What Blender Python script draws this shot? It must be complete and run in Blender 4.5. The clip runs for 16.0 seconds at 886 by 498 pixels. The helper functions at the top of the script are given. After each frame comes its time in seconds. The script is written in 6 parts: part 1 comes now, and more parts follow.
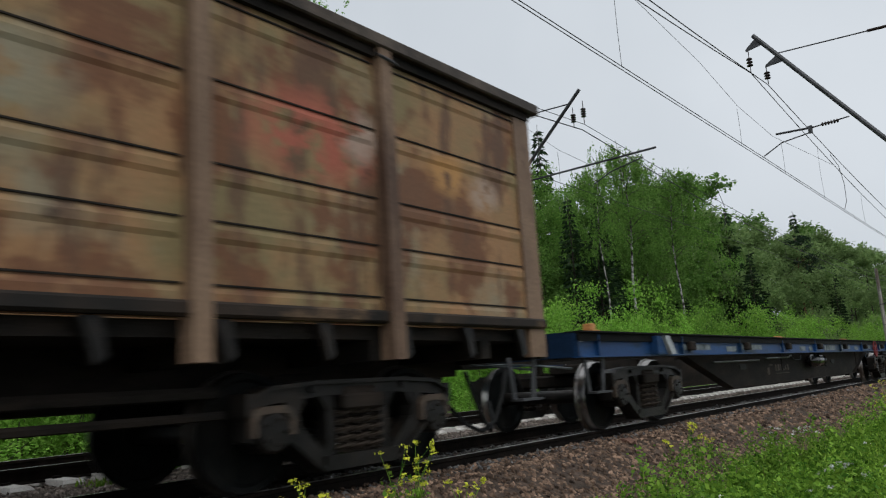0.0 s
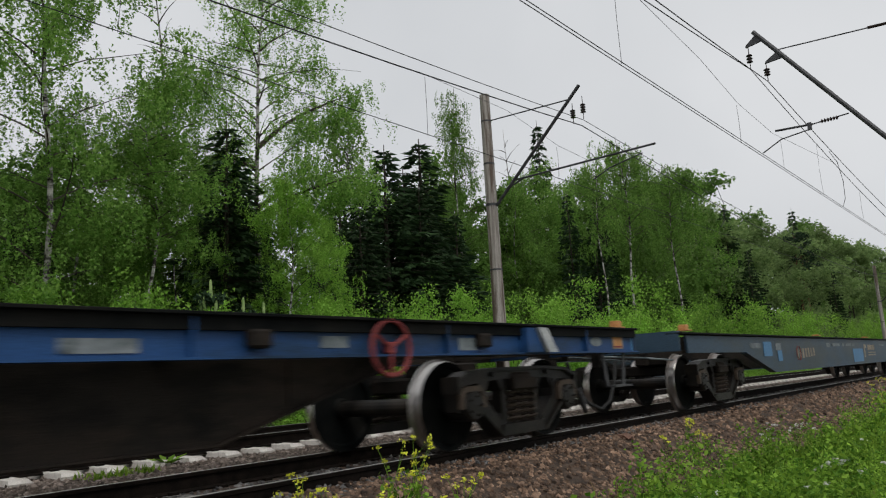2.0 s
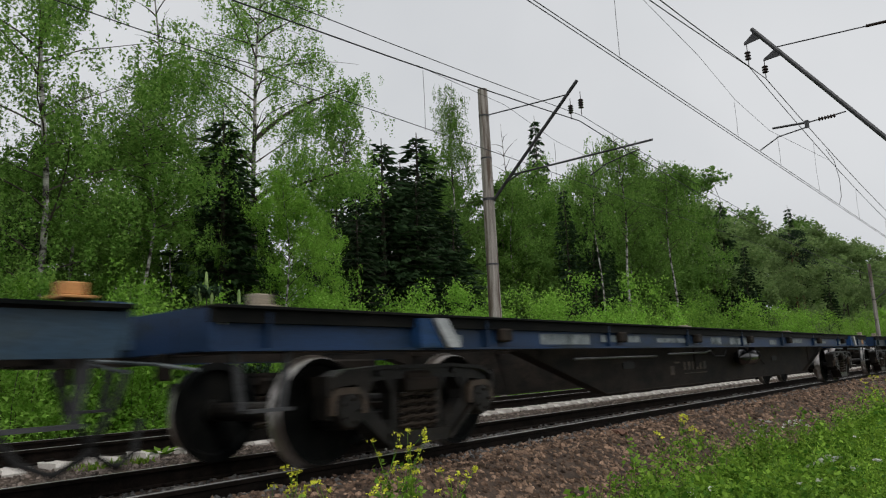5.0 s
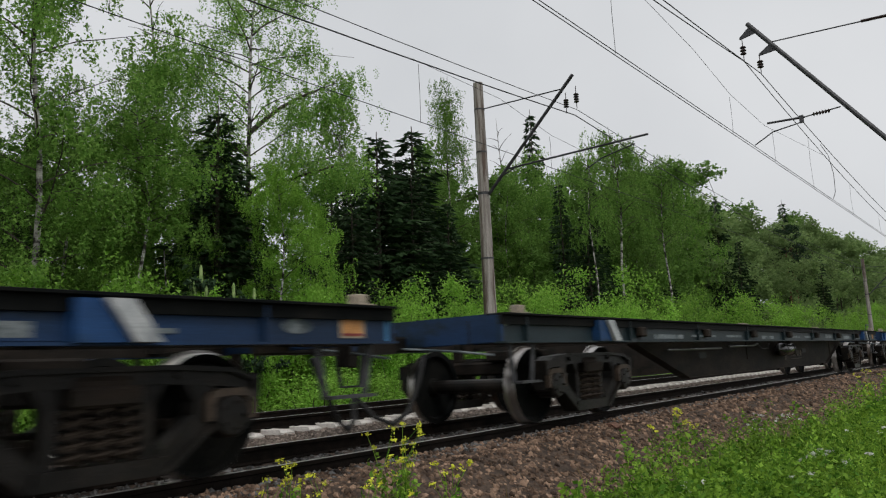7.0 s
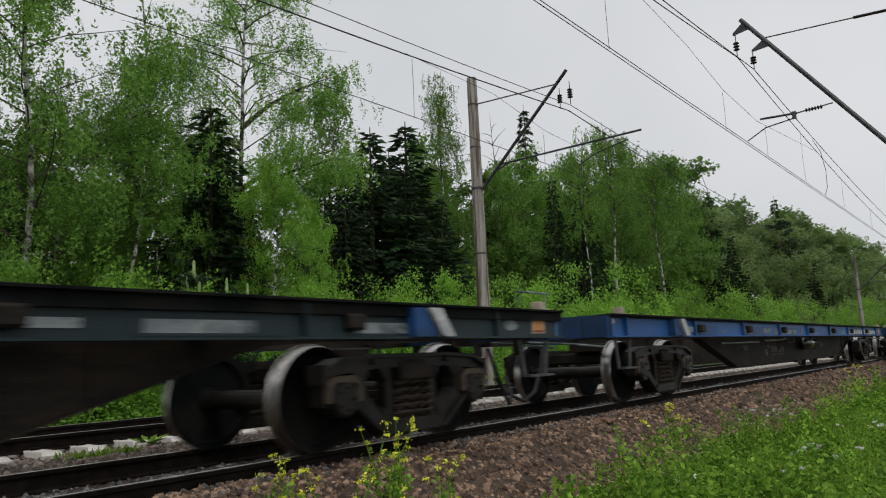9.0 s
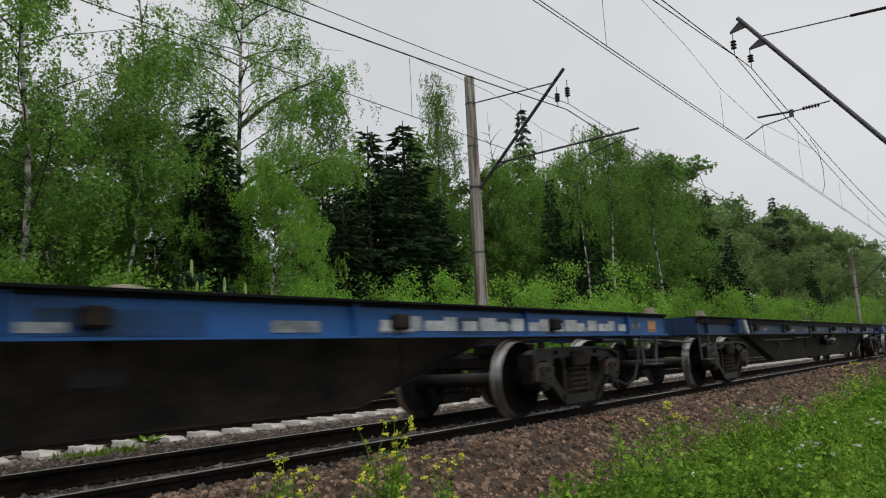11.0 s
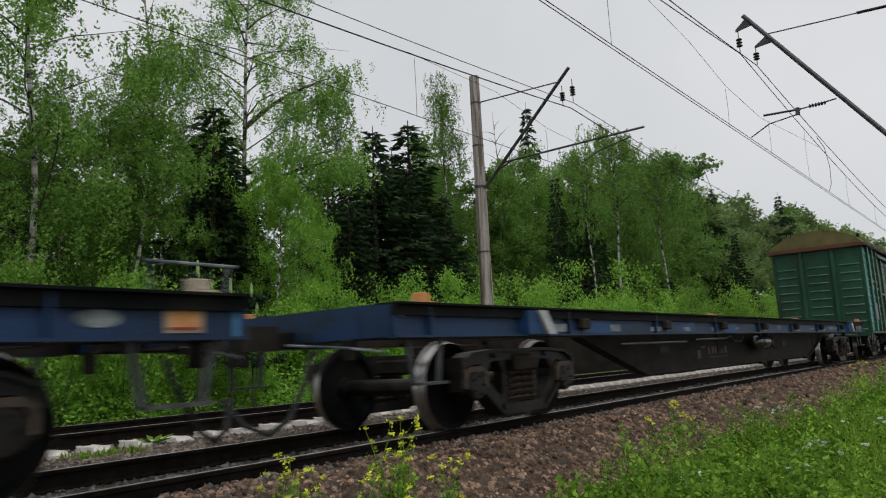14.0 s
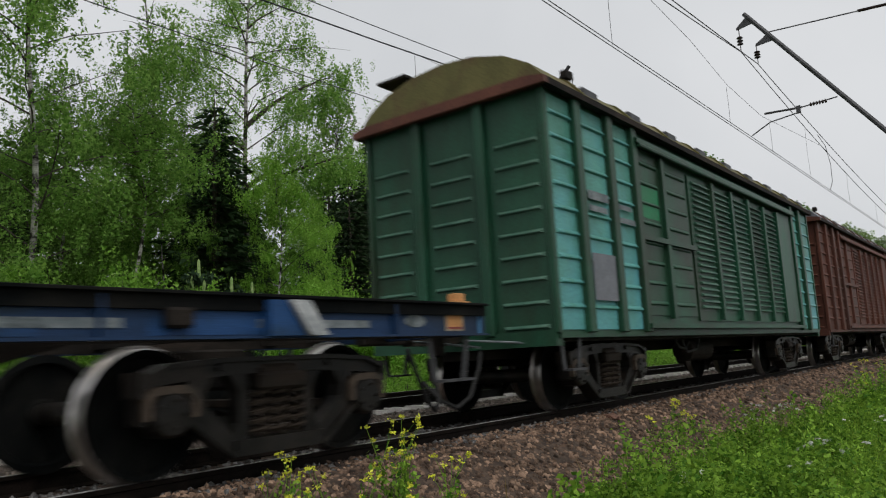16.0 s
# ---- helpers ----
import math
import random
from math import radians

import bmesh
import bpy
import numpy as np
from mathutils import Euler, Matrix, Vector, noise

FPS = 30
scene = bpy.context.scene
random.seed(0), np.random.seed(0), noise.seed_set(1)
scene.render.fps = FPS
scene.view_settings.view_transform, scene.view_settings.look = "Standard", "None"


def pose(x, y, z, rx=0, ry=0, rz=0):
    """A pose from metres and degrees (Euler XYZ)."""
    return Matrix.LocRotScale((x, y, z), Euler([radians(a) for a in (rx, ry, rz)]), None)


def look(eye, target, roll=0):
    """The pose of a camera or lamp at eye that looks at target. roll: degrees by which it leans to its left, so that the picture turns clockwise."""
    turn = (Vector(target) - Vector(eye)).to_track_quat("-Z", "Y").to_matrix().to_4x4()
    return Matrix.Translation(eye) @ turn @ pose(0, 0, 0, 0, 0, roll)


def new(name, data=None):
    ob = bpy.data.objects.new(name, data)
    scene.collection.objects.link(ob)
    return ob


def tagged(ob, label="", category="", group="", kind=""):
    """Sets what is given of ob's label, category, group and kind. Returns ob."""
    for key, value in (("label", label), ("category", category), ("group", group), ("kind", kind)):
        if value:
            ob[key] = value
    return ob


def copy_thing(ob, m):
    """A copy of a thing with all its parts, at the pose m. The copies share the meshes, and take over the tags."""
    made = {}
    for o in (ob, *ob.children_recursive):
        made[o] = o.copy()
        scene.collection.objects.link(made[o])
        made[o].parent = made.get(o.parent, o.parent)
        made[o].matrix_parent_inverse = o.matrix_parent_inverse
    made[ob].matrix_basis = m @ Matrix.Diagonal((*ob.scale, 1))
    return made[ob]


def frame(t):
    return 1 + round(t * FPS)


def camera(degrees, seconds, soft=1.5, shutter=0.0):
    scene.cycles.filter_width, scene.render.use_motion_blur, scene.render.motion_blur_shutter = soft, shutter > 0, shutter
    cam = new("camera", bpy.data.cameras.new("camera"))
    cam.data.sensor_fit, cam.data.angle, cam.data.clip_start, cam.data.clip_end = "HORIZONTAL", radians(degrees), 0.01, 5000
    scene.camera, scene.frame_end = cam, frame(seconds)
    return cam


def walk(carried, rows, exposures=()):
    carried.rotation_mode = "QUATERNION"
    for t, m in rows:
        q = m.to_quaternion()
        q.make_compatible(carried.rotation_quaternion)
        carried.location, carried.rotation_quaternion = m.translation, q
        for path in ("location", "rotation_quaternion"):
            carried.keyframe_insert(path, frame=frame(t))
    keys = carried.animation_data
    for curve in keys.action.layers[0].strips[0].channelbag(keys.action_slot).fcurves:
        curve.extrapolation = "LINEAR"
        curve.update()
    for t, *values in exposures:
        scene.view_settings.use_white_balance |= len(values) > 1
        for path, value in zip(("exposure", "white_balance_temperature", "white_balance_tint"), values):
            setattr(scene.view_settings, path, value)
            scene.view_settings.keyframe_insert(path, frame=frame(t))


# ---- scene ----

# ---- camera: hand-held beside the track, rails at z = 0, near track along y = 0 ----
EYE = (0.0, -5.976, 0.763)


def aim(yaw, pitch, roll):
    m = Matrix.Rotation(radians(-yaw), 4, "Z") @ Matrix.Rotation(radians(pitch), 4, "X") @ Matrix.Rotation(radians(roll), 4, "Y")
    return Matrix.Translation(EYE) @ m @ Matrix.Rotation(radians(90), 4, "X")


PATH = [
    (0.0, 51.11, 10.335, 3.48), (0.5, 51.13, 10.256, 3.42), (1.0, 51.12, 10.159, 3.36), (1.5, 51.15, 10.087, 3.33),
    (2.0, 51.19, 9.953, 3.22), (2.5, 51.28, 9.847, 3.14), (3.0, 51.24, 9.855, 3.04), (3.5, 51.26, 9.804, 2.90),
    (4.0, 51.30, 9.717, 2.82), (5.2, 51.48, 9.43, 2.68), (6.5, 51.71, 9.089, 2.58), (7.0, 51.81, 8.999, 2.63), (7.5, 51.93, 8.858, 2.64),
    (8.0, 52.08, 8.73, 2.62), (8.5, 52.17, 8.656, 2.62), (9.0, 52.30, 8.609, 2.65), (10.2, 52.43, 8.54, 2.76), (11.5, 52.45, 8.512, 2.85),
    (12.0, 52.42, 8.501, 2.87), (12.5, 52.34, 8.541, 2.91), (13.0, 52.24, 8.531, 2.89), (13.5, 52.15, 8.528, 2.88),
    (14.0, 52.03, 8.511, 2.95), (14.5, 51.96, 8.543, 2.99), (15.0, 51.91, 8.547, 3.02), (15.5, 51.92, 8.519, 3.04),
    (16.0, 51.96, 8.426, 3.03),
]
cam = camera(61.71, 16.0, soft=1.15, shutter=0.25)
walk(cam, [(t, aim(a, b, c)) for t, a, b, c in PATH], [(0, 0.0, 6150, 8), (0.5, 0.0, 5900, 1), (1.0, 0.0, 6400, 7), (1.6, 0.0, 6500, 10), (16, 0.0, 6500, 10)])

# ---- overcast sky ----
world = bpy.data.worlds.new("overcast")
scene.world = world
world.use_nodes = True
wn, wl = world.node_tree.nodes, world.node_tree.links
wn.clear()
sky = wn.new("ShaderNodeTexSky")
sky.sky_type, sky.sun_disc = "NISHITA", False
sky.sun_elevation, sky.sun_rotation = radians(48), radians(200)
sky.dust_density, sky.ozone_density = 6.0, 1.0
dim = wn.new("ShaderNodeHueSaturation")
dim.inputs["Saturation"].default_value, dim.inputs["Value"].default_value = 0.12, 0.045
cloud = wn.new("ShaderNodeTexNoise")
cloud.inputs["Scale"].default_value, cloud.inputs["Detail"].default_value = 2.2, 4
ramp = wn.new("ShaderNodeValToRGB")
ramp.color_ramp.elements[0].position, ramp.color_ramp.elements[0].color = 0.3, (0.605, 0.625, 0.65, 1)
ramp.color_ramp.elements[1].position, ramp.color_ramp.elements[1].color = 0.75, (0.72, 0.735, 0.755, 1)
blend = wn.new("ShaderNodeMix")
blend.data_type = "RGBA"
blend.inputs[0].default_value = 0.8
bg, wo = wn.new("ShaderNodeBackground"), wn.new("ShaderNodeOutputWorld")
wl.new(sky.outputs[0], dim.inputs["Color"])
wl.new(cloud.outputs["Fac"], ramp.inputs[0])
wl.new(dim.outputs[0], blend.inputs[6])
wl.new(ramp.outputs[0], blend.inputs[7])
wl.new(blend.outputs[2], bg.inputs[0])
wl.new(bg.outputs[0], wo.inputs[0])
bg.inputs[1].default_value = 1.2
sun = new("sun", bpy.data.lights.new("sun", "SUN"))
sun.data.energy, sun.data.angle, sun.data.color = 1.0, radians(25), (1.0, 0.97, 0.92)
sun.matrix_world = look((0, 0, 50), (18, 30, 0))


# ---- materials ----
def material(name, a, b, scale=6.0, rough=0.7, metal=0.0, bump=0.2, fine=60.0, c=None, per="", spread=0.0, stretch=(1, 1, 1), spec=0.25, cover=(0.50, 0.62)):
    """Two colours mixed by a coarse noise, a third by stains, grain and relief by a fine noise."""
    m = bpy.data.materials.new(name)
    m.use_nodes = True
    n, l = m.node_tree.nodes, m.node_tree.links
    p = n["Principled BSDF"]
    tc, mp = n.new("ShaderNodeTexCoord"), n.new("ShaderNodeMapping")
    mp.inputs["Scale"].default_value = stretch
    l.new(tc.outputs["Object"], mp.inputs[0])
    n1, n2 = n.new("ShaderNodeTexNoise"), n.new("ShaderNodeTexNoise")
    for node, s, d in ((n1, scale, 5), (n2, fine, 3)):
        node.inputs["Scale"].default_value, node.inputs["Detail"].default_value = s, d
        l.new(mp.outputs[0], node.inputs["Vector"])
    r = n.new("ShaderNodeValToRGB")
    r.color_ramp.elements[0].position, r.color_ramp.elements[1].position = 0.36, 0.64
    r.color_ramp.elements[0].color, r.color_ramp.elements[1].color = (*a, 1), (*b, 1)
    l.new(n1.outputs["Fac"], r.inputs[0])
    out = r.outputs[0]
    if c:
        n3, r3, mx = n.new("ShaderNodeTexNoise"), n.new("ShaderNodeValToRGB"), n.new("ShaderNodeMix")
        n3.inputs["Scale"].default_value, n3.inputs["Detail"].default_value = scale * 0.45, 8
        n3.inputs["Roughness"].default_value = 0.7
        l.new(mp.outputs[0], n3.inputs["Vector"])
        r3.color_ramp.elements[0].position, r3.color_ramp.elements[1].position = cover
        l.new(n3.outputs["Fac"], r3.inputs[0])
        mx.data_type = "RGBA"
        l.new(r3.outputs[0], mx.inputs[0])
        l.new(out, mx.inputs[6])
        mx.inputs[7].default_value = (*c, 1)
        out = mx.outputs[2]
    hs = n.new("ShaderNodeHueSaturation")
    l.new(out, hs.inputs["Color"])
    mr = n.new("ShaderNodeMapRange")
    l.new(n2.outputs["Fac"], mr.inputs[0])
    mr.inputs[1].default_value, mr.inputs[2].default_value, mr.inputs[3].default_value, mr.inputs[4].default_value = 0.3, 0.7, 0.75, 1.25
    val = mr.outputs[0]
    if per:
        if per == "island":
            src = n.new("ShaderNodeNewGeometry").outputs["Random Per Island"]
        else:
            src = n.new("ShaderNodeObjectInfo").outputs["Random"]
        m2 = n.new("ShaderNodeMapRange")
        m2.inputs[3].default_value, m2.inputs[4].default_value = 1 - spread, 1 + spread
        l.new(src, m2.inputs[0])
        mul = n.new("ShaderNodeMath")
        mul.operation = "MULTIPLY"
        l.new(val, mul.inputs[0])
        l.new(m2.outputs[0], mul.inputs[1])
        val = mul.outputs[0]
    l.new(val, hs.inputs["Value"])
    l.new(hs.outputs[0], p.inputs["Base Color"])
    rr = n.new("ShaderNodeMapRange")
    rr.inputs[3].default_value, rr.inputs[4].default_value = max(rough - 0.12, 0.05), min(rough + 0.12, 1)
    l.new(n1.outputs["Fac"], rr.inputs[0])
    l.new(rr.outputs[0], p.inputs["Roughness"])
    p.inputs["Metallic"].default_value = metal
    p.inputs["Specular IOR Level"].default_value = spec
    if bump:
        bp = n.new("ShaderNodeBump")
        bp.inputs["Strength"].default_value, bp.inputs["Distance"].default_value = bump, 0.01
        l.new(n2.outputs["Fac"], bp.inputs["Height"])
        l.new(bp.outputs[0], p.inputs["Normal"])
    return m


def rusty_body(name, length):
    """Ochre paint over rust on a wagon wall: fading, rust blotches, run-off streaks, worn sprayed paint."""
    m = bpy.data.materials.new(name)
    m.use_nodes = True
    n, l = m.node_tree.nodes, m.node_tree.links
    p, tc = n["Principled BSDF"], n.new("ShaderNodeTexCoord")

    def grain(scale, stretch=(1, 1, 1), shift=0.0, detail=7):
        mp, t = n.new("ShaderNodeMapping"), n.new("ShaderNodeTexNoise")
        mp.inputs["Scale"].default_value, mp.inputs["Location"].default_value = stretch, (shift, 0, shift * 0.7)
        t.inputs["Scale"].default_value, t.inputs["Detail"].default_value, t.inputs["Roughness"].default_value = scale, detail, 0.64
        l.new(tc.outputs["Object"], mp.inputs[0])
        l.new(mp.outputs[0], t.inputs["Vector"])
        return t.outputs["Fac"]

    def window(src, lo, hi, top=1.0):
        r = n.new("ShaderNodeMapRange")
        for k, v in ((1, lo), (2, hi), (3, 0.0), (4, top)):
            r.inputs[k].default_value = v
        l.new(src, r.inputs[0])
        return r.outputs[0]

    def over(base, colour, mask):
        x = n.new("ShaderNodeMix")
        x.data_type = "RGBA"
        l.new(mask, x.inputs[0])
        if base is None:
            x.inputs[6].default_value = (0.215, 0.165, 0.078, 1)
        else:
            l.new(base, x.inputs[6])
        x.inputs[7].default_value = (*colour, 1)
        return x.outputs[2]

    def spot(cx, cz, rx, rz, mask):
        mp, ln, mu = n.new("ShaderNodeMapping"), n.new("ShaderNodeVectorMath"), n.new("ShaderNodeMath")
        mp.inputs["Scale"].default_value, mp.inputs["Location"].default_value = (1 / rx, 0, 1 / rz), (-cx / rx, 0, -cz / rz)
        ln.operation, mu.operation = "LENGTH", "MULTIPLY"
        l.new(tc.outputs["Object"], mp.inputs[0])
        l.new(mp.outputs[0], ln.inputs[0])
        l.new(window(ln.outputs["Value"], 1.0, 0.45), mu.inputs[0])
        l.new(mask, mu.inputs[1])
        return mu.outputs[0]

    out = over(None, (0.310, 0.170, 0.078), window(grain(0.8), 0.40, 0.57))
    out = over(out, (0.245, 0.225, 0.150), window(grain(0.75, shift=7.3), 0.54, 0.66, 0.75))
    out = over(out, (0.145, 0.062, 0.030), window(grain(1.5, (1, 1, 0.8), 3.1), 0.49, 0.565, 0.9))
    out = over(out, (0.110, 0.060, 0.036), window(grain(2.4, (1.5, 1, 0.3), 5.7), 0.54, 0.62, 0.85))
    for x, z, rx, rz, col, top in ((length - 3.30, 2.86, 0.95, 0.50, (0.36, 0.105, 0.065), 0.95), (length - 2.75, 2.95, 0.35, 0.30, (0.42, 0.34, 0.27), 0.7), (length - 1.55, 2.84, 0.40, 0.28, (0.44, 0.23, 0.075), 0.9), (length - 0.95, 2.72, 0.32, 0.25, (0.40, 0.30, 0.23), 0.8), (length - 5.9, 2.75, 0.8, 0.5, (0.25, 0.24, 0.17), 0.7)):
        out = over(out, col, spot(x, z, rx, rz, window(grain(3.2, shift=x), 0.44, 0.52, top)))
    out = over(out, (0.045, 0.028, 0.020), window(grain(2.1, shift=11.0, detail=4), 0.655, 0.69, 0.85))
    hs = n.new("ShaderNodeHueSaturation")
    l.new(out, hs.inputs["Color"])
    v = n.new("ShaderNodeMapRange")
    for k, q in ((1, 0.3), (2, 0.7), (3, 0.8), (4, 1.2)):
        v.inputs[k].default_value = q
    fine = grain(26)
    l.new(fine, v.inputs[0])
    l.new(v.outputs[0], hs.inputs["Value"])
    l.new(hs.outputs[0], p.inputs["Base Color"])
    p.inputs["Roughness"].default_value, p.inputs["Specular IOR Level"].default_value = 0.55, 0.25
    bp = n.new("ShaderNodeBump")
    bp.inputs["Strength"].default_value, bp.inputs["Distance"].default_value = 0.35, 0.012
    l.new(grain(1.9, shift=2.0, detail=3), bp.inputs["Height"])
    l.new(bp.outputs[0], p.inputs["Normal"])
    return m


def leaf_material(name, a, b, glow=0.35):
    """Leaves: each one its own shade, light passing through."""
    m = bpy.data.materials.new(name)
    m.use_nodes = True
    n, l = m.node_tree.nodes, m.node_tree.links
    p = n["Principled BSDF"]
    g, oi = n.new("ShaderNodeNewGeometry"), n.new("ShaderNodeObjectInfo")
    r = n.new("ShaderNodeValToRGB")
    r.color_ramp.elements[0].color, r.color_ramp.elements[1].color = (*a, 1), (*b, 1)
    l.new(g.outputs["Random Per Island"], r.inputs[0])
    hs, mr = n.new("ShaderNodeHueSaturation"), n.new("ShaderNodeMapRange")
    l.new(oi.outputs["Random"], mr.inputs[0])
    mr.inputs[3].default_value, mr.inputs[4].default_value = 0.75, 1.2
    l.new(mr.outputs[0], hs.inputs["Value"])
    l.new(r.outputs[0], hs.inputs["Color"])
    l.new(hs.outputs[0], p.inputs["Base Color"])
    p.inputs["Roughness"].default_value = 0.65
    p.inputs["Specular IOR Level"].default_value = 0.12
    t, mx = n.new("ShaderNodeBsdfTranslucent"), n.new("ShaderNodeMixShader")
    l.new(hs.outputs[0], t.inputs[0])
    mx.inputs[0].default_value = glow
    l.new(p.outputs[0], mx.inputs[1])
    l.new(t.outputs[0], mx.inputs[2])
    l.new(mx.outputs[0], n["Material Output"].inputs[0])
    return m


M = {}
M["soil"] = material("grassy_soil", (0.026, 0.030, 0.012), (0.050, 0.045, 0.024), 0.7, 0.95, bump=0.6, fine=25, c=(0.030, 0.048, 0.012))
M["ballast"] = material("gravel_bed", (0.034, 0.024, 0.018), (0.10, 0.070, 0.052), 9, 0.9, bump=1.0, fine=38, c=(0.05, 0.036, 0.027))
M["stone"] = material("crushed_stone", (0.055, 0.034, 0.023), (0.245, 0.162, 0.112), 7, 0.8, bump=0.3, per="island", spread=0.75)
M["stone_light"] = material("pale_crushed_stone", (0.105, 0.083, 0.069), (0.26, 0.213, 0.182), 5, 0.85, bump=0.3, per="island", spread=0.6)
M["stone_dark"] = material("oily_crushed_stone", (0.026, 0.025, 0.024), (0.11, 0.106, 0.102), 5, 0.34, bump=0.3, per="island", spread=0.8, spec=0.5)
M["stone_red"] = material("reddish_rock", (0.13, 0.075, 0.055), (0.22, 0.12, 0.085), 6, 0.85, bump=0.5)
M["concrete"] = material("weathered_concrete", (0.50, 0.465, 0.43), (0.66, 0.625, 0.58), 4, 0.9, bump=0.4, fine=90, c=(0.42, 0.38, 0.335))
M["concrete_oily"] = material("oily_concrete", (0.030, 0.028, 0.026), (0.08, 0.075, 0.07), 4, 0.6, bump=0.4, fine=90, c=(0.30, 0.285, 0.265), cover=(0.47, 0.55))
M["pole"] = material("stained_concrete_pole", (0.235, 0.215, 0.19), (0.37, 0.345, 0.315), 3, 0.9, bump=0.3, fine=70, c=(0.115, 0.088, 0.07), stretch=(4.5, 4.5, 0.22), cover=(0.48, 0.58))
M["rail"] = material("rusty_rail_steel", (0.007, 0.006, 0.005), (0.016, 0.012, 0.010), 8, 0.6, 0.0, bump=0.3, spec=0.04)
M["rail_top"] = material("worn_rail_head", (0.42, 0.40, 0.38), (0.58, 0.56, 0.54), 6, 0.5, 0.6, bump=0.05)
M["blue"] = material("faded_blue_paint", (0.010, 0.042, 0.125), (0.018, 0.068, 0.19), 1.6, 0.5, bump=0.1, c=(0.011, 0.026, 0.040), stretch=(0.5, 1, 1.6), cover=(0.47, 0.62))
M["brightblue"] = material("bright_blue_paint", (0.012, 0.066, 0.205), (0.020, 0.100, 0.29), 1.6, 0.48, bump=0.1, c=(0.011, 0.045, 0.11), stretch=(0.5, 1, 1.6), cover=(0.52, 0.68))
M["bluegreen"] = material("weathered_blue_paint", (0.009, 0.024, 0.055), (0.012, 0.038, 0.10), 1.1, 0.5, bump=0.1, c=(0.010, 0.018, 0.019), stretch=(0.5, 1, 1.6))
M["teal"] = material("faded_teal_paint", (0.011, 0.022, 0.026), (0.018, 0.032, 0.038), 1.0, 0.5, bump=0.1, c=(0.009, 0.017, 0.017), stretch=(0.5, 1, 1.6))
M["greyblue"] = material("grey_blue_paint", (0.022, 0.050, 0.082), (0.042, 0.074, 0.110), 1.2, 0.5, bump=0.1, c=(0.042, 0.058, 0.064), stretch=(0.4, 1, 1))
M["lightblue"] = material("light_blue_paint", (0.055, 0.17, 0.32), (0.075, 0.205, 0.37), 3, 0.5, bump=0.1)
M["black"] = material("grimy_dark_steel", (0.011, 0.0105, 0.0095), (0.025, 0.0215, 0.0185), 3, 0.65, 0.0, bump=0.3, c=(0.036, 0.028, 0.0225), spec=0.06, cover=(0.46, 0.62), stretch=(0.6, 1, 1.5))
M["cast"] = material("grimy_cast_steel", (0.006, 0.0056, 0.005), (0.016, 0.0142, 0.0125), 4, 0.40, 0.0, bump=0.4, c=(0.026, 0.020, 0.0155), spec=0.2)
M["ochre"] = material("rust_dust_steel", (0.050, 0.037, 0.028), (0.112, 0.082, 0.060), 5, 0.6, bump=0.3, c=(0.040, 0.034, 0.028))
M["tread"] = material("polished_wheel_tread", (0.44, 0.415, 0.395), (0.62, 0.595, 0.575), 2.5, 0.30, 1.0, bump=0.04, c=(0.20, 0.165, 0.14), cover=(0.48, 0.62))
M["white"] = material("chalky_white_paint", (0.36, 0.38, 0.39), (0.52, 0.53, 0.53), 5, 0.6, bump=0.1, c=(0.24, 0.26, 0.27))
M["mark"] = material("faded_marking_paint", (0.13, 0.155, 0.165), (0.23, 0.255, 0.26), 6, 0.7, bump=0.05, c=(0.05, 0.065, 0.07))
M["cream"] = material("cream_marking_paint", (0.26, 0.22, 0.165), (0.36, 0.31, 0.24), 6, 0.7, bump=0.05, c=(0.16, 0.145, 0.12))
M["orange"] = material("orange_plate", (0.42, 0.20, 0.07), (0.55, 0.27, 0.10), 6, 0.6, bump=0.1)
M["red"] = material("faded_red_paint", (0.17, 0.030, 0.030), (0.24, 0.050, 0.048), 6, 0.6, bump=0.1)
M["rubber"] = material("black_rubber", (0.012, 0.012, 0.012), (0.025, 0.025, 0.025), 8, 0.6, bump=0.1)
M["ochre_body"] = rusty_body("rusty_ochre_paint", 13.1)
M["rim"] = material("oily_lower_rim", (0.012, 0.010, 0.008), (0.035, 0.024, 0.017), 2.2, 0.7, bump=0.2, c=(0.13, 0.082, 0.048), cover=(0.54, 0.62))
M["chord"] = material("grimy_brown_chord", (0.030, 0.023, 0.018), (0.062, 0.047, 0.036), 2.5, 0.55, bump=0.2, c=(0.11, 0.085, 0.065))
# dark steel of flanges and wheels, also the painted shade strip on sills
M["flange"] = material("dark_steel_and_shade", (0.004, 0.005, 0.0052), (0.010, 0.0105, 0.010), 3, 0.6, bump=0.2, c=(0.014, 0.0135, 0.012), spec=0.04)
M["tank"] = material("dark_grey_tank", (0.012, 0.012, 0.012), (0.025, 0.0245, 0.024), 4, 0.24, bump=0.1, c=(0.008, 0.0075, 0.007), spec=1.0)
M["ochre_post"] = material("ochre_post_paint", (0.165, 0.105, 0.068), (0.235, 0.155, 0.100), 2.0, 0.6, bump=0.15, c=(0.085, 0.050, 0.034), stretch=(1, 1, 0.5))
M["green"] = material("dark_green_paint", (0.011, 0.054, 0.029), (0.024, 0.098, 0.056), 1.2, 0.42, bump=0.12, c=(0.020, 0.034, 0.018), stretch=(1, 1, 0.4), cover=(0.47, 0.68))
# paler green than the walls, for end ribs and the first louvres
M["green_pale"] = material("pale_green_paint", (0.03, 0.095, 0.065), (0.10, 0.19, 0.14), 2.5, 0.4, bump=0.1)
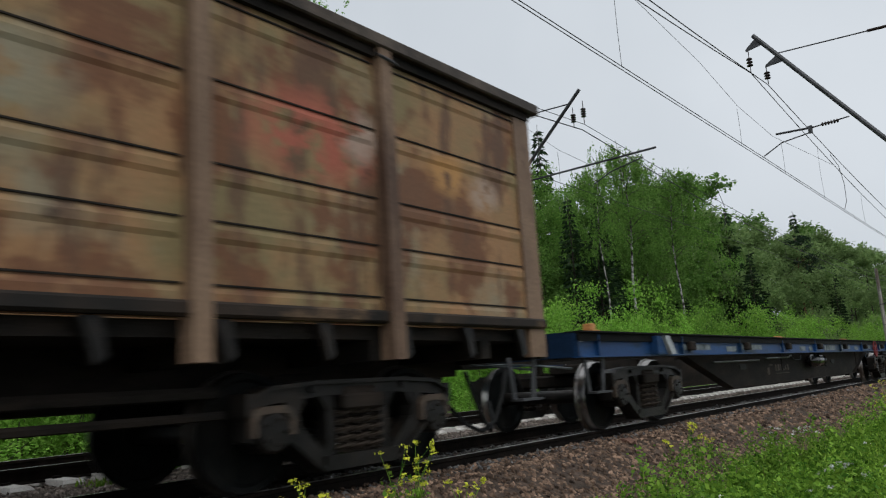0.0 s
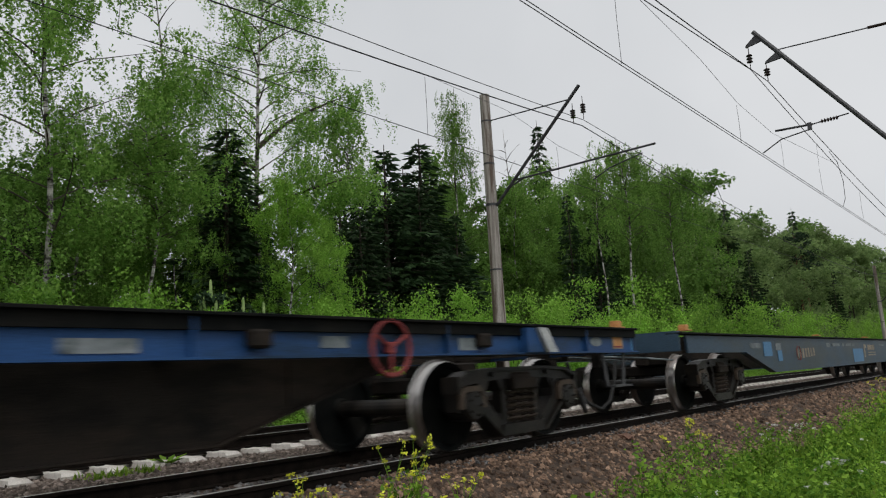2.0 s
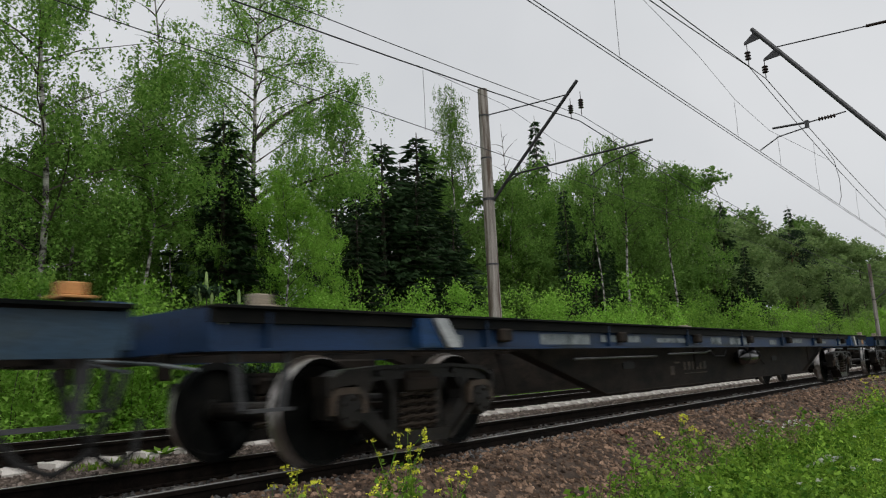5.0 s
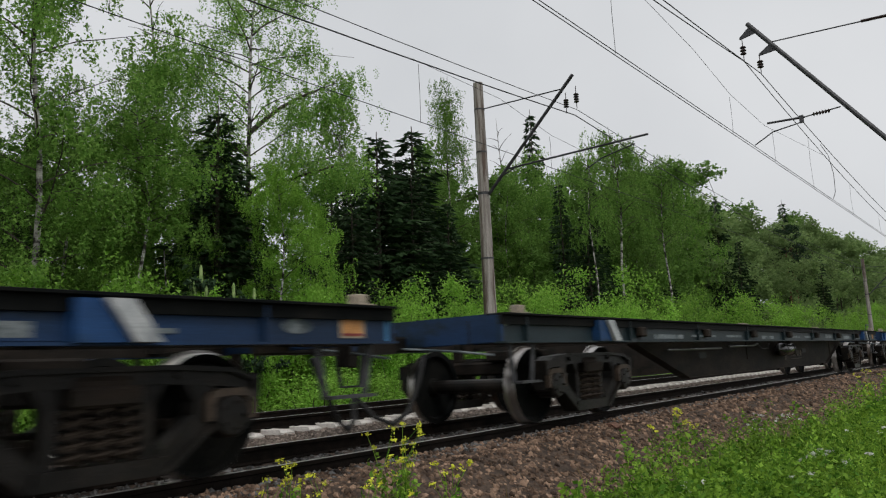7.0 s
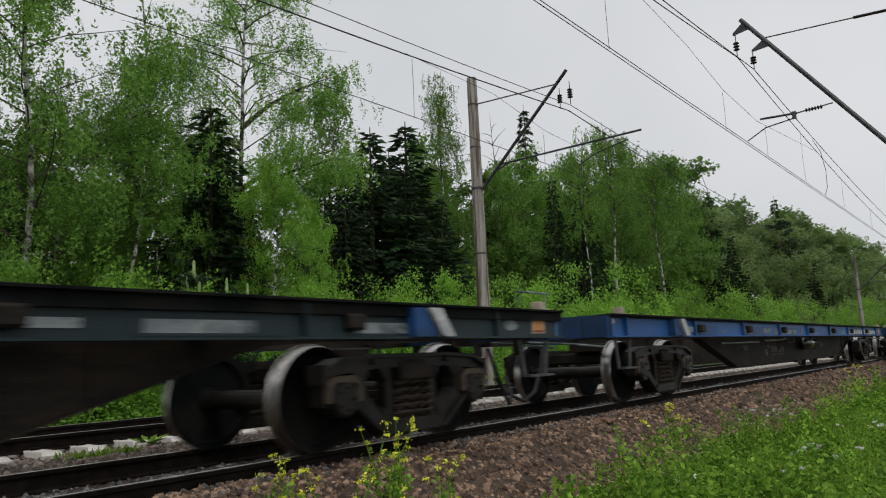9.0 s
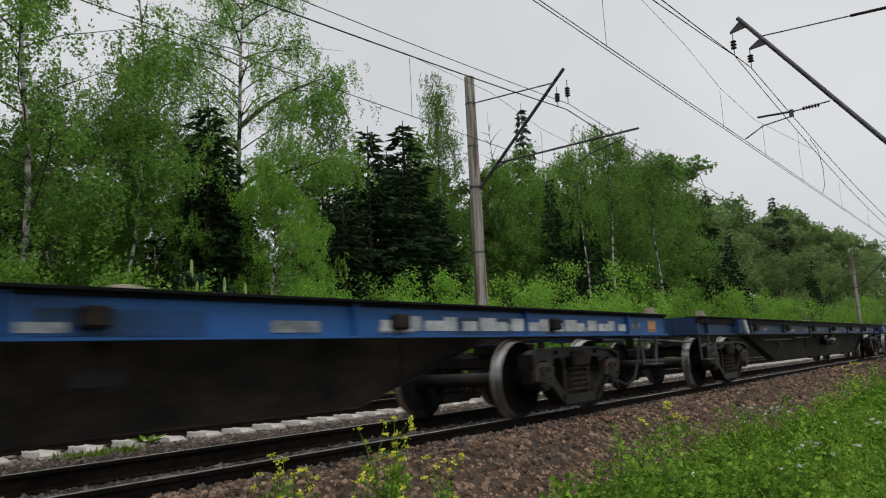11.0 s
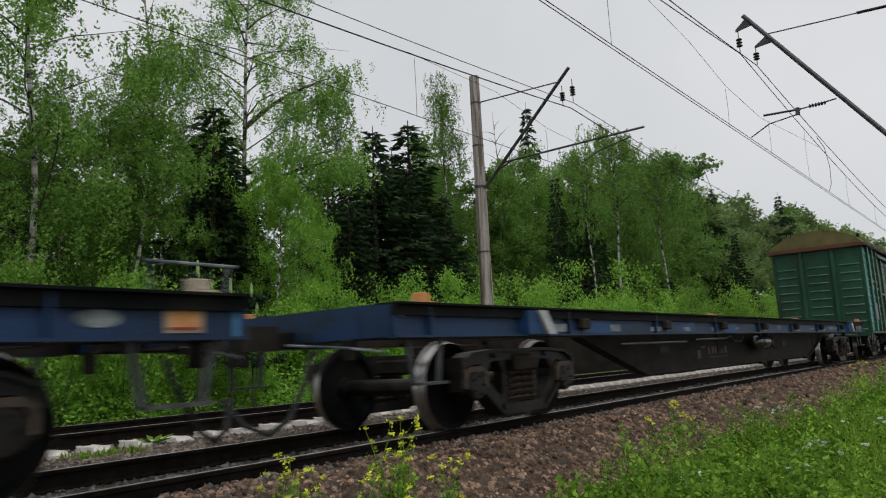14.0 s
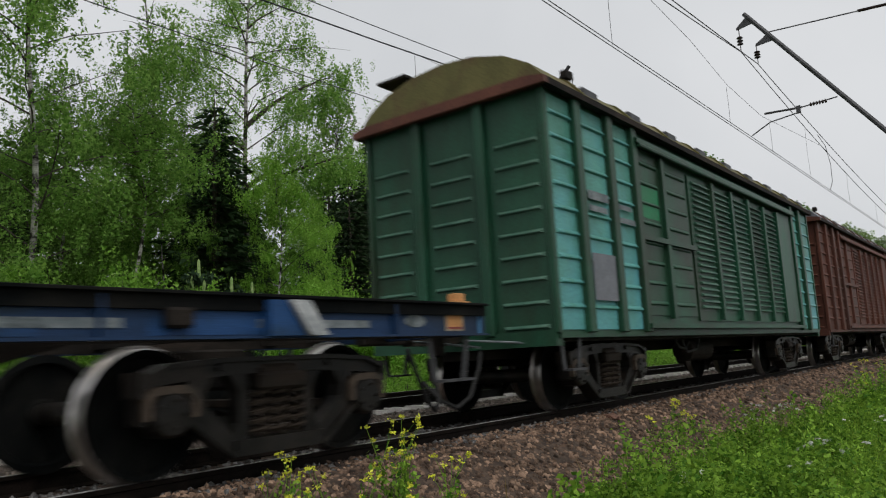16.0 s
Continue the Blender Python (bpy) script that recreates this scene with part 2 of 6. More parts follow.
M["turq"] = material("faded_turquoise_paint", (0.055, 0.20, 0.145), (0.115, 0.34, 0.29), 1.1, 0.45, bump=0.1, c=(0.11, 0.36, 0.41), stretch=(1, 1, 0.6), cover=(0.48, 0.66))
M["brightgreen"] = material("bright_green_paint", (0.015, 0.16, 0.065), (0.02, 0.20, 0.085), 2, 0.5, bump=0.1)
M["greygreen"] = material("grey_primer_and_sheen", (0.15, 0.16, 0.18), (0.19, 0.20, 0.22), 3, 0.6, bump=0.1)
M["roof"] = material("mossy_rusty_roof", (0.105, 0.10, 0.035), (0.15, 0.135, 0.05), 1.5, 0.7, bump=0.3, c=(0.10, 0.062, 0.032))
M["brown"] = material("rust_brown_paint", (0.095, 0.035, 0.024), (0.14, 0.052, 0.034), 1.3, 0.6, bump=0.15, c=(0.07, 0.032, 0.024), stretch=(1, 1, 0.4))
M["wire"] = material("dark_cable", (0.03, 0.03, 0.032), (0.05, 0.05, 0.05), 5, 0.6, 0.4, bump=0)
M["galv"] = material("dull_galvanised_steel", (0.045, 0.046, 0.048), (0.085, 0.085, 0.09), 5, 0.5, 0.3, bump=0.1)
# pale brake pipe: the highlight along it is part of the colour
M["pipe"] = material("pipe_with_highlight", (0.16, 0.16, 0.16), (0.26, 0.26, 0.26), 5, 0.4, 0.5, bump=0.1)
M["porcelain"] = material("dark_glazed_insulator", (0.02, 0.014, 0.012), (0.035, 0.022, 0.018), 5, 0.25, bump=0)
M["bark_white"] = material("birch_bark", (0.26, 0.25, 0.23), (0.52, 0.50, 0.47), 3, 0.85, bump=0.3, fine=30, c=(0.030, 0.026, 0.022), stretch=(1, 1, 1.7), cover=(0.46, 0.56))
M["bark"] = material("grey_bark", (0.05, 0.043, 0.036), (0.10, 0.085, 0.07), 6, 0.95, bump=0.6, stretch=(1, 1, 0.3))
M["bark_pine"] = material("pine_bark", (0.14, 0.075, 0.045), (0.20, 0.11, 0.065), 5, 0.95, bump=0.5, stretch=(1, 1, 0.3))
M["leaf_birch"] = leaf_material("birch_leaves", (0.100, 0.222, 0.034), (0.260, 0.435, 0.098), 0.50)
M["leaf_wood"] = leaf_material("woodland_leaves", (0.072, 0.155, 0.027), (0.165, 0.290, 0.066), 0.44)
# paler than the other leaves: distance haze is put into the colour
M["leaf_hazy"] = leaf_material("hazy_pale_leaves", (0.155, 0.245, 0.084), (0.27, 0.375, 0.14), 0.6)
M["leaf_bush"] = leaf_material("young_leaves", (0.165, 0.36, 0.040), (0.36, 0.60, 0.112), 0.5)
M["leaf_spruce"] = leaf_material("spruce_needles", (0.015, 0.037, 0.014), (0.046, 0.085, 0.032), 0.2)
M["leaf_pine"] = leaf_material("pine_needles", (0.02, 0.042, 0.02), (0.04, 0.075, 0.035), 0.15)
M["grass"] = leaf_material("grass_blades", (0.10, 0.23, 0.020), (0.36, 0.54, 0.070), 0.40)
M["weed"] = leaf_material("weed_leaves", (0.058, 0.160, 0.016), (0.290, 0.475, 0.060), 0.36)
M["dry"] = leaf_material("dry_stalks", (0.20, 0.15, 0.06), (0.30, 0.23, 0.10), 0.2)
M["shoot"] = material("pale_pine_shoot", (0.18, 0.29, 0.09), (0.29, 0.38, 0.15), 9, 0.8, bump=0.3)
M["yellow"] = leaf_material("yellow_petals", (0.64, 0.66, 0.05), (0.82, 0.84, 0.11), 0.3)
M["petal"] = leaf_material("white_petals", (0.74, 0.74, 0.70), (0.88, 0.88, 0.84), 0.3)


# ---- building helpers ----
class Geo:
    """Vertices and faces of one mesh; every face has a material slot."""

    def __init__(self):
        self.v, self.f, self.s = [], [], []

    def add(self, v, f, slot=0):
        k = len(self.v)
        self.v += [tuple(p) for p in v]
        self.f += [tuple(i + k for i in q) for q in f]
        self.s += [slot] * len(f)
        return self

    def box(self, x0, x1, y0, y1, z0, z1, slot=0, c=0.0):
        if c <= 0:
            v = [(x, y, z) for z in (z0, z1) for y in (y0, y1) for x in (x0, x1)]
            return self.add(v, [(0, 2, 3, 1), (4, 5, 7, 6), (0, 1, 5, 4), (2, 6, 7, 3), (0, 4, 6, 2), (1, 3, 7, 5)], slot)
        a = [(x0 + c, y0), (x1 - c, y0), (x1, y0 + c), (x1, y1 - c), (x1 - c, y1), (x0 + c, y1), (x0, y1 - c), (x0, y0 + c)]
        b = [(x0 + c, y0 + c), (x1 - c, y0 + c), (x1 - c, y0 + c), (x1 - c, y1 - c), (x1 - c, y1 - c), (x0 + c, y1 - c), (x0 + c, y1 - c), (x0 + c, y0 + c)]
        v = [(*p, z0) for p in b] + [(*p, z0 + c) for p in a] + [(*p, z1 - c) for p in a] + [(*p, z1) for p in b]
        f = [tuple(range(7, -1, -1)), tuple(range(24, 32))]
        for r in (0, 8, 16):
            f += [(r + i, r + (i + 1) % 8, r + 8 + (i + 1) % 8, r + 8 + i) for i in range(8)]
        return self.add(v, f, slot)

    def prism(self, pts, y0, y1, slot=0, axis="y"):
        """A polygon in x, z (axis y), in y, z (axis x) or x, y (axis z), pulled from y0 to y1 along the axis."""
        n = len(pts)
        mk = {"y": lambda p, d: (p[0], d, p[1]), "x": lambda p, d: (d, p[0], p[1]), "z": lambda p, d: (p[0], p[1], d)}[axis]
        v = [mk(p, y0) for p in pts] + [mk(p, y1) for p in pts]
        f = [tuple(range(n)), tuple(range(2 * n - 1, n - 1, -1))] + [(i, i + n, (i + 1) % n + n, (i + 1) % n) for i in range(n)]
        return self.add(v, f, slot)

    def lathe(self, prof, centre, axis="y", n=28, slot=0, slots=None):
        """A profile of (along the axis, radius) turned about the axis; the ends are closed where the radius is 0."""
        v, f, s = [], [], []
        for a, r in prof:
            for i in range(n):
                q = 2 * math.pi * i / n
                p = {"y": (r * math.cos(q), a, r * math.sin(q)), "x": (a, r * math.cos(q), r * math.sin(q)), "z": (r * math.cos(q), r * math.sin(q), a)}[axis]
                v.append((p[0] + centre[0], p[1] + centre[1], p[2] + centre[2]))
        for j in range(len(prof) - 1):
            for i in range(n):
                f.append((j * n + i, j * n + (i + 1) % n, (j + 1) * n + (i + 1) % n, (j + 1) * n + i))
                s.append(slots[j] if slots else slot)
        k = len(self.v)
        self.v += v
        self.f += [tuple(i + k for i in q) for q in f]
        self.s += s
        return self

    def tube(self, pts, radii, n=6, slot=0):
        """A tube along a line of points; radii: one or one for each point."""
        pts = [Vector(p) for p in pts]
        if not hasattr(radii, "__len__"):
            radii = [radii] * len(pts)
        v, f = [], []
        for i, p in enumerate(pts):
            d = (pts[min(i + 1, len(pts) - 1)] - pts[max(i - 1, 0)]).normalized()
            a = d.orthogonal().normalized() if i == 0 else (a - d * a.dot(d)).normalized()
            b = d.cross(a)
            for k in range(n):
                q = 2 * math.pi * k / n
                v.append(p + (a * math.cos(q) + b * math.sin(q)) * radii[i])
        for i in range(len(pts) - 1):
            f += [(i * n + k, i * n + (k + 1) % n, (i + 1) * n + (k + 1) % n, (i + 1) * n + k) for k in range(n)]
        f += [tuple(range(n - 1, -1, -1)), tuple(range((len(pts) - 1) * n, len(pts) * n))]
        return self.add(v, f, slot)

    def quads(self, v, slot=0):
        """Loose four-cornered leaves; v: an array of n x 4 x 3."""
        k, n = len(self.v), len(v)
        self.v += [tuple(p) for p in v.reshape(-1, 3).tolist()]
        self.f += [(k + 4 * i, k + 4 * i + 1, k + 4 * i + 2, k + 4 * i + 3) for i in range(n)]
        self.s += [slot] * n
        return self

    def tris(self, v, slot=0):
        """Loose three-cornered leaves; v: an array of n x 3 x 3."""
        k, n = len(self.v), len(v)
        self.v += [tuple(p) for p in v.reshape(-1, 3).tolist()]
        self.f += [(k + 3 * i, k + 3 * i + 1, k + 3 * i + 2) for i in range(n)]
        self.s += [slot] * n
        return self

    def mesh(self, name, mats):
        me = bpy.data.meshes.new(name)
        me.from_pydata(self.v, [], self.f)
        for m in mats if isinstance(mats, (list, tuple)) else [mats]:
            me.materials.append(m)
        if any(self.s):
            me.polygons.foreach_set("material_index", self.s)
        me.update()
        return me


def part(name, geo, mats, parent=None, label="", smooth=False):
    """One mesh object under a thing or under a part; geo may be a mesh that others use too."""
    me = geo if isinstance(geo, bpy.types.Mesh) else geo.mesh(name, mats)
    if smooth:
        me.polygons.foreach_set("use_smooth", [True] * len(me.polygons))
    ob = new(name, me)
    ob.parent = parent
    if label:
        ob["label"] = label
    return ob


def thing(name, label, category, group="", kind=""):
    return tagged(new(name), label, category, group, kind)


rng = np.random.default_rng(7)

# ---- ground, ballast and tracks ----
FAR_Y, FAR_Z, SPAN = 4.17, 0.11, 0.545


def profile(y):
    return float(np.interp(y, [-400, -30, -6, -4, -2.5, -1.5, -0.95, -0.84, -0.7, 0.7, 1.0, 1.6, 2.9, 3.3, 3.5, 5.8, 7.2, 9, 40, 400], [-1.2, -1.0, -0.86, -0.78, -0.66, -0.165, -0.12, -0.135, -0.2, -0.205, -0.2, -0.135, -0.14, -0.14, -0.15, -0.16, -0.62, -0.72, -0.6, 0]))


def height(x, y):
    return profile(y) + 0.05 * noise.noise((x * 0.8, y * 0.8, 0)) * (1.0 if y < -2.4 or y > 6.8 else 0.25)


def sheet(xs, ys, h):
    g = Geo()
    n = len(ys)
    g.add([(x, y, h(x, y)) for x in xs for y in ys], [(i * n + j, (i + 1) * n + j, (i + 1) * n + j + 1, i * n + j + 1) for i in range(len(xs) - 1) for j in range(n - 1)])
    return g


xs = [-1500, -600, -200, -80, -40, -20, -10] + [i * 0.6 - 6 for i in range(80)] + [46, 52, 60, 75, 95, 130, 180, 260, 400, 700, 1500]
ys = [-1500, -400, -120, -40, -20, -12, -9] + [-7.5 + 0.5 * i for i in range(11)] + [-2.0, 0, 3, 6, 6.8, 7.2, 8, 9, 10, 12, 14, 17, 20, 25, 30, 40, 60, 120, 400, 1500]
ground = part("ground", sheet(xs, ys, lambda x, y: height(x, y) - (0.12 if -2.3 < y < 6.9 else 0)), M["soil"], smooth=True)
tagged(ground, "grassy soil along a railway embankment", "ground", kind="structure")
ys2 = [-2.62, -2.4, -2.1, -1.8, -1.5, -1.2, -0.95, -0.75, -0.5, 0, 0.5, 0.9, 1.4, 1.8, 2.4, 2.8, 3.3, 4.17, 5, 5.7, 6.2, 6.7, 7.1]
bed = part("ballast_bed", sheet([-1200, -300, -80, -30] + [-10 + 0.4 * i for i in range(130)] + [43, 50, 60, 80, 120, 200, 400, 1200], ys2, lambda x, y: height(x, y) + 0.02), M["ballast"], smooth=True)
tagged(bed, "brownish crushed stone ballast bed under two tracks", "ballast", kind="structure")

# rail: foot, web and head; the worn running surface is a strip of its own slot
RAIL = [(-0.075, -0.18), (0.075, -0.18), (0.075, -0.168), (0.012, -0.15), (0.010, -0.045), (0.036, -0.034), (0.037, -0.006), (0.028, 0), (-0.028, 0), (-0.037, -0.006), (-0.036, -0.034), (-0.010, -0.045), (-0.012, -0.15), (-0.075, -0.168)]


def track(name, y, z, label, concrete):
    tr = thing(name, label, "railway track", "parallel railway tracks", "structure")
    for side in (-0.798, 0.798):
        g = Geo().prism([(p[0] + y + side, p[1] + z) for p in RAIL], -900, 1200, 0, "x")
        g.s[2 + 7] = 1
        part("rail", g, [M["rail"], M["rail_top"]], tr, "dark steel rail with a worn head")
    s = Geo()
    # concrete sleeper: sloped ends, lower middle
    prof = [(-1.35, -0.18), (1.35, -0.18), (1.35, -0.02), (1.28, 0.02), (0.5, 0.02), (0.3, -0.015), (-0.3, -0.015), (-0.5, 0.02), (-1.28, 0.02), (-1.35, -0.02)]
    n = len(prof)
    w = lambda q: 0.13 if q < 0 else 0.10
    s.add([(-w(b), a, b) for a, b in prof] + [(w(b), a, b) for a, b in prof], [tuple(range(n - 1, -1, -1)), tuple(range(n, 2 * n))] + [(i, (i + 1) % n, (i + 1) % n + n, i + n) for i in range(n)])
    me = s.mesh("sleeper", M[concrete])
    cl = Geo()
    for side in (-0.798, 0.798):
        for d in (-0.10, 0.10):
            cl.box(-0.05, 0.05, side + d - 0.03, side + d + 0.03, 0.0, 0.05, 0, 0.008)
    clip = cl.mesh("rail_clip", M["rail"])
    many = Geo()
    for i in range(-160, 500):
        x = i * SPAN + 0.21
        if -4 < x < 70:
            ob = part("sleeper", me, None, tr)
            ob.location = (x, y, z - (0.205 if z < 0.05 else 0.178) + random.uniform(-0.008, 0.008))
            ob.rotation_euler = (0, 0, random.uniform(-0.015, 0.015))
            if x < 30:
                c = part("rail_clip", clip, None, ob)
        else:
            many.add([(a + x, b + y, c + z - 0.205) for a, b, c in s.v], s.f)
    tagged(part("sleepers", many, M[concrete], tr), "far row of concrete sleepers", kind="stuff")
    return tr


track("track_near", 0.0, 0.0, "railway track with dark rails on oily concrete sleepers", "concrete_oily")
track("track_far", FAR_Y, FAR_Z, "empty railway track with dark rails on pale concrete sleepers", "concrete")

# crushed stone: loose angular stones
ICO = [(0, 0, 1), (0.89, 0, 0.45), (0.28, 0.85, 0.45), (-0.72, 0.53, 0.45), (-0.72, -0.53, 0.45), (0.28, -0.85, 0.45), (0.72, 0.53, -0.45), (-0.28, 0.85, -0.45), (-0.89, 0, -0.45), (-0.28, -0.85, -0.45), (0.72, -0.53, -0.45), (0, 0, -1)]
ICF = [(0, 1, 2), (0, 2, 3), (0, 3, 4), (0, 4, 5), (0, 5, 1), (1, 6, 2), (2, 7, 3), (3, 8, 4), (4, 9, 5), (5, 10, 1), (6, 7, 2), (7, 8, 3), (8, 9, 4), (9, 10, 5), (10, 6, 1), (11, 7, 6), (11, 8, 7), (11, 9, 8), (11, 10, 9), (11, 6, 10)]


def stones(name, label, areas, mat):
    """areas: (x0, x1, y0, y1, count, radius)."""
    base, faces = np.array(ICO), np.array(ICF)
    vs, fs, k = [], [], 0
    for x0, x1, y0, y1, count, rad in areas:
        x, y = rng.uniform(x0, x1, count), rng.uniform(y0, y1, count)
        z = np.array([height(a, b) for a, b in zip(x, y)]) + rng.uniform(-0.005, 0.022, count)
        sc = rad * rng.uniform(0.55, 1.35, (count, 1, 1)) * rng.uniform(0.6, 1.25, (count, 1, 3))
        v = base[None] * sc * rng.uniform(0.72, 1.2, (count, 12, 1))
        a = rng.uniform(0, 6.283, count)
        b = rng.uniform(-0.7, 0.7, count)
        ca, sa, cb, sb = np.cos(a)[:, None], np.sin(a)[:, None], np.cos(b)[:, None], np.sin(b)[:, None]
        X, Y, Z = v[..., 0], v[..., 1], v[..., 2]
        Y, Z = Y * cb - Z * sb, Y * sb + Z * cb
        X, Y = X * ca - Y * sa, X * sa + Y * ca
        vs.append(np.stack([X + x[:, None], Y + y[:, None], Z + z[:, None]], -1).reshape(-1, 3))
        fs.append((faces[None] + (k + 12 * np.arange(count))[:, None, None]).reshape(-1, 3))
        k += 12 * count
    me = bpy.data.meshes.new(name)
    me.from_pydata(np.concatenate(vs).tolist(), [], np.concatenate(fs).tolist())
    me.materials.append(mat)
    return tagged(new(name, me), label, "gravel", kind="stuff")


stones("brown_gravel", "brown crushed stones on the embankment shoulder", [(3, 12, -2.9, -0.95, 11500, 0.029), (12, 24, -2.8, -0.9, 5000, 0.040), (24, 50, -2.6, -0.9, 1800, 0.065)], M["stone"])
stones("track_gravel", "dark wet crushed stones between the rails", [(2, 14, -0.7, 0.75, 3600, 0.030), (14, 40, -0.7, 0.75, 1300, 0.045), (3, 14, -1.25, -0.88, 900, 0.028), (14, 40, -1.2, -0.88, 600, 0.04)], M["stone_dark"])
stones("pale_gravel", "pale brown-grey crushed stones between the tracks", [(2, 14, 1.3, 2.93, 6500, 0.028), (2, 14, 2.93, 3.3, 900, 0.026), (14, 40, 1.3, 2.75, 3200, 0.034), (14, 40, 2.9, 3.3, 500, 0.022), (2, 16, 3.5, 4.9, 900, 0.026), (40, 80, 1.3, 2.85, 1200, 0.05), (2, 20, 5.6, 6.6, 900, 0.045)], M["stone_light"])
rock = Geo()
v = np.array(ICO) * np.array([0.22, 0.12, 0.05]) * rng.uniform(0.8, 1.2, (12, 1))
rock.add(v.tolist(), ICF)
rk = part("flat_rock", rock, M["stone_red"])
rk.matrix_basis = pose(9.3, -1.42, height(9.3, -1.42) + 0.04, 8, 4, 35)
tagged(rk, "flat reddish rock lying on the ballast shoulder", "rock")

# ---- overhead line ----
def mast(x, y, z0, top, r0, r1):
    m = thing("overhead_line_mast", "stained round concrete mast with a steel bracket", "mast", "overhead line masts")
    part("pole", Geo().lathe([(z0, r0), ((z0 + top) / 2, (r0 + r1) / 2), (top, r1), (top + 0.01, 0)], (x, y, 0), "z", 20), M["pole"], m, smooth=False)
    for z in (6.2, 6.24, 9.05, 4.1, 7.6):
        k = (z - z0) / (top - z0)
        part("clamp_band", Geo().lathe([(z - 0.025, r0 + (r1 - r0) * k + 0.012), (z + 0.025, r0 + (r1 - r0) * k + 0.012)], (x, y, 0), "z", 16), M["galv"], m)
    return m


def insulator(parent, x, y, z0, z1, n=4):
    g = Geo().lathe([(z0, 0.012), (z1, 0.012)], (x, y, 0), "z", 8)
    h = (z1 - z0) * 0.42
    zm = (z0 + z1) / 2 - h / 2
    pr = []
    for i in range(n):
        a = zm + h * i / n
        pr += [(a, 0.04), (a + h * 0.1 / n, 0.085), (a + h * 0.45 / n, 0.07), (a + h * 0.55 / n, 0.04)]
    g.lathe(pr, (x, y, 0), "z", 12)
    part("insulator", g, M["porcelain"], parent, "dark ribbed insulator")


def beam(name, parent, a, b, r, mat="galv"):
    part(name, Geo().tube([a, b], r, 8), M[mat], parent)


def far_support(x, reach=0.0):
    m = mast(x, 7.42, -1.0, 9.98, 0.225, 0.16)
    beam("bracket", m, (x, 7.22, 6.18), (x, 3.93, 9.28), 0.055)
    beam("tie_rod", m, (x, 7.22, 9.05), (x, 4.3, 8.93), 0.022)
    beam("register_arm", m, (x, 6.57, 6.86), (x, 1.76, 6.90), 0.032)
    beam("register_strut", m, (x, 6.7, 6.66), (x, 6.1, 6.87), 0.026)
    part("steady_arm", Geo().tube([(x, 2.16, 6.72), (x, 3.2, 6.52), (x, 3.75, 6.28)], 0.018, 6), M["galv"], m)
    insulator(m, x, 4.22, 8.13, 8.78)
    insulator(m, x, 3.87, 8.18, 8.9)
    return m


def near_support(x):
    m = mast(x, -5.35, -1.1, 10.0, 0.20, 0.145)
    beam("bracket", m, (x, -5.2, 3.75), (x, -0.86, 9.70), 0.06)
    beam("tie_rod", m, (x, -5.2, 8.75), (x, -1.35, 9.0), 0.018)
    beam("rod_insulator", m, (x, -4.9, 8.77), (x, -3.55, 8.86), 0.04, "porcelain")
    part("bracket_stay", Geo().prism([(-0.95, 9.64), (-0.62, 9.36), (-0.62, 9.30), (-1.1, 9.38)], x - 0.02, x + 0.02, 0, "x"), M["galv"], m)
    part("bracket_stay", Geo().prism([(-1.42, 8.98), (-1.08, 8.76), (-1.06, 8.70), (-1.56, 8.74)], x - 0.02, x + 0.02, 0, "x"), M["galv"], m)
    insulator(m, x, -0.68, 8.68, 9.32, 3)
    insulator(m, x, -1.08, 8.22, 8.74, 3)
    beam("register_arm", m, (x, -1.08, 6.79), (x, -2.0, 6.74), 0.03)
    beam("register_rod", m, (x, -2.0, 6.74), (x, -2.85, 6.80), 0.018)
    g = Geo()
    for i in range(6):
        g.lathe([(-2.2 - 0.07 * i, 0.03), (-2.215 - 0.07 * i, 0.06), (-2.25 - 0.07 * i, 0.03)], (x, 0, 6.76), "y", 10)
    part("register_insulator", g, M["porcelain"], m)
    part("steady_arm", Geo().tube([(x, -1.92, 6.70), (x, -1.9, 6.62), (x, -1.2, 6.53), (x, -0.71, 6.27)], 0.018, 6), M["galv"], m)
    part("dropper_bracket", Geo().box(x - 0.03, x + 0.03, -1.97, -1.87, 6.6, 6.8), M["galv"], m)
    return m


for x in (19.3, 88.4, 157, -48):
    far_support(x)
for x in (20.5, 89.5, 158, -47):
    near_support(x)


def sagging(name, supports, y, z, sag, r, label, wob=0.0):
    """A wire over the supports' x, hanging by sag between them."""
    pts = []
    for a, b in zip(supports, supports[1:]):
        for i in range(24):
            u = i / 24
            pts.append((a + (b - a) * u, y + wob * math.sin(a + u * 3.1), z - sag * 4 * u * (1 - u)))
    return tagged(part(name, Geo().tube(pts, r, 5), M["wire"]), label, "cable", "overhead wires", "structure")


NEAR_X, FAR_X = [-117, -47, 20.5, 89.5, 158, 227, 296], [-117, -48, 19.3, 88.4, 157, 226, 295]
sagging("contact_wire", NEAR_X, -0.63, 6.24, 0.02, 0.0085, "thin contact wire over the near track")
sagging("contact_wire", NEAR_X, -0.70, 6.24, 0.02, 0.0085, "thin contact wire over the near track")
sagging("messenger_wire", NEAR_X, -0.68, 8.66, 1.75, 0.012, "sagging messenger wire over the near track")
sagging("feeder_wire", NEAR_X, -1.07, 8.2, 1.3, 0.012, "sagging feeder cable over the near track")
sagging("contact_wire", FAR_X, 3.85, 6.02, 0.02, 0.009, "thin contact wire over the far track")
sagging("messenger_wire", FAR_X, 3.95, 8.0, 1.4, 0.016, "sagging messenger wire over the far track")
sagging("feeder_wire", FAR_X, 3.87, 8.15, 1.15, 0.010, "sagging feeder cable over the far track")


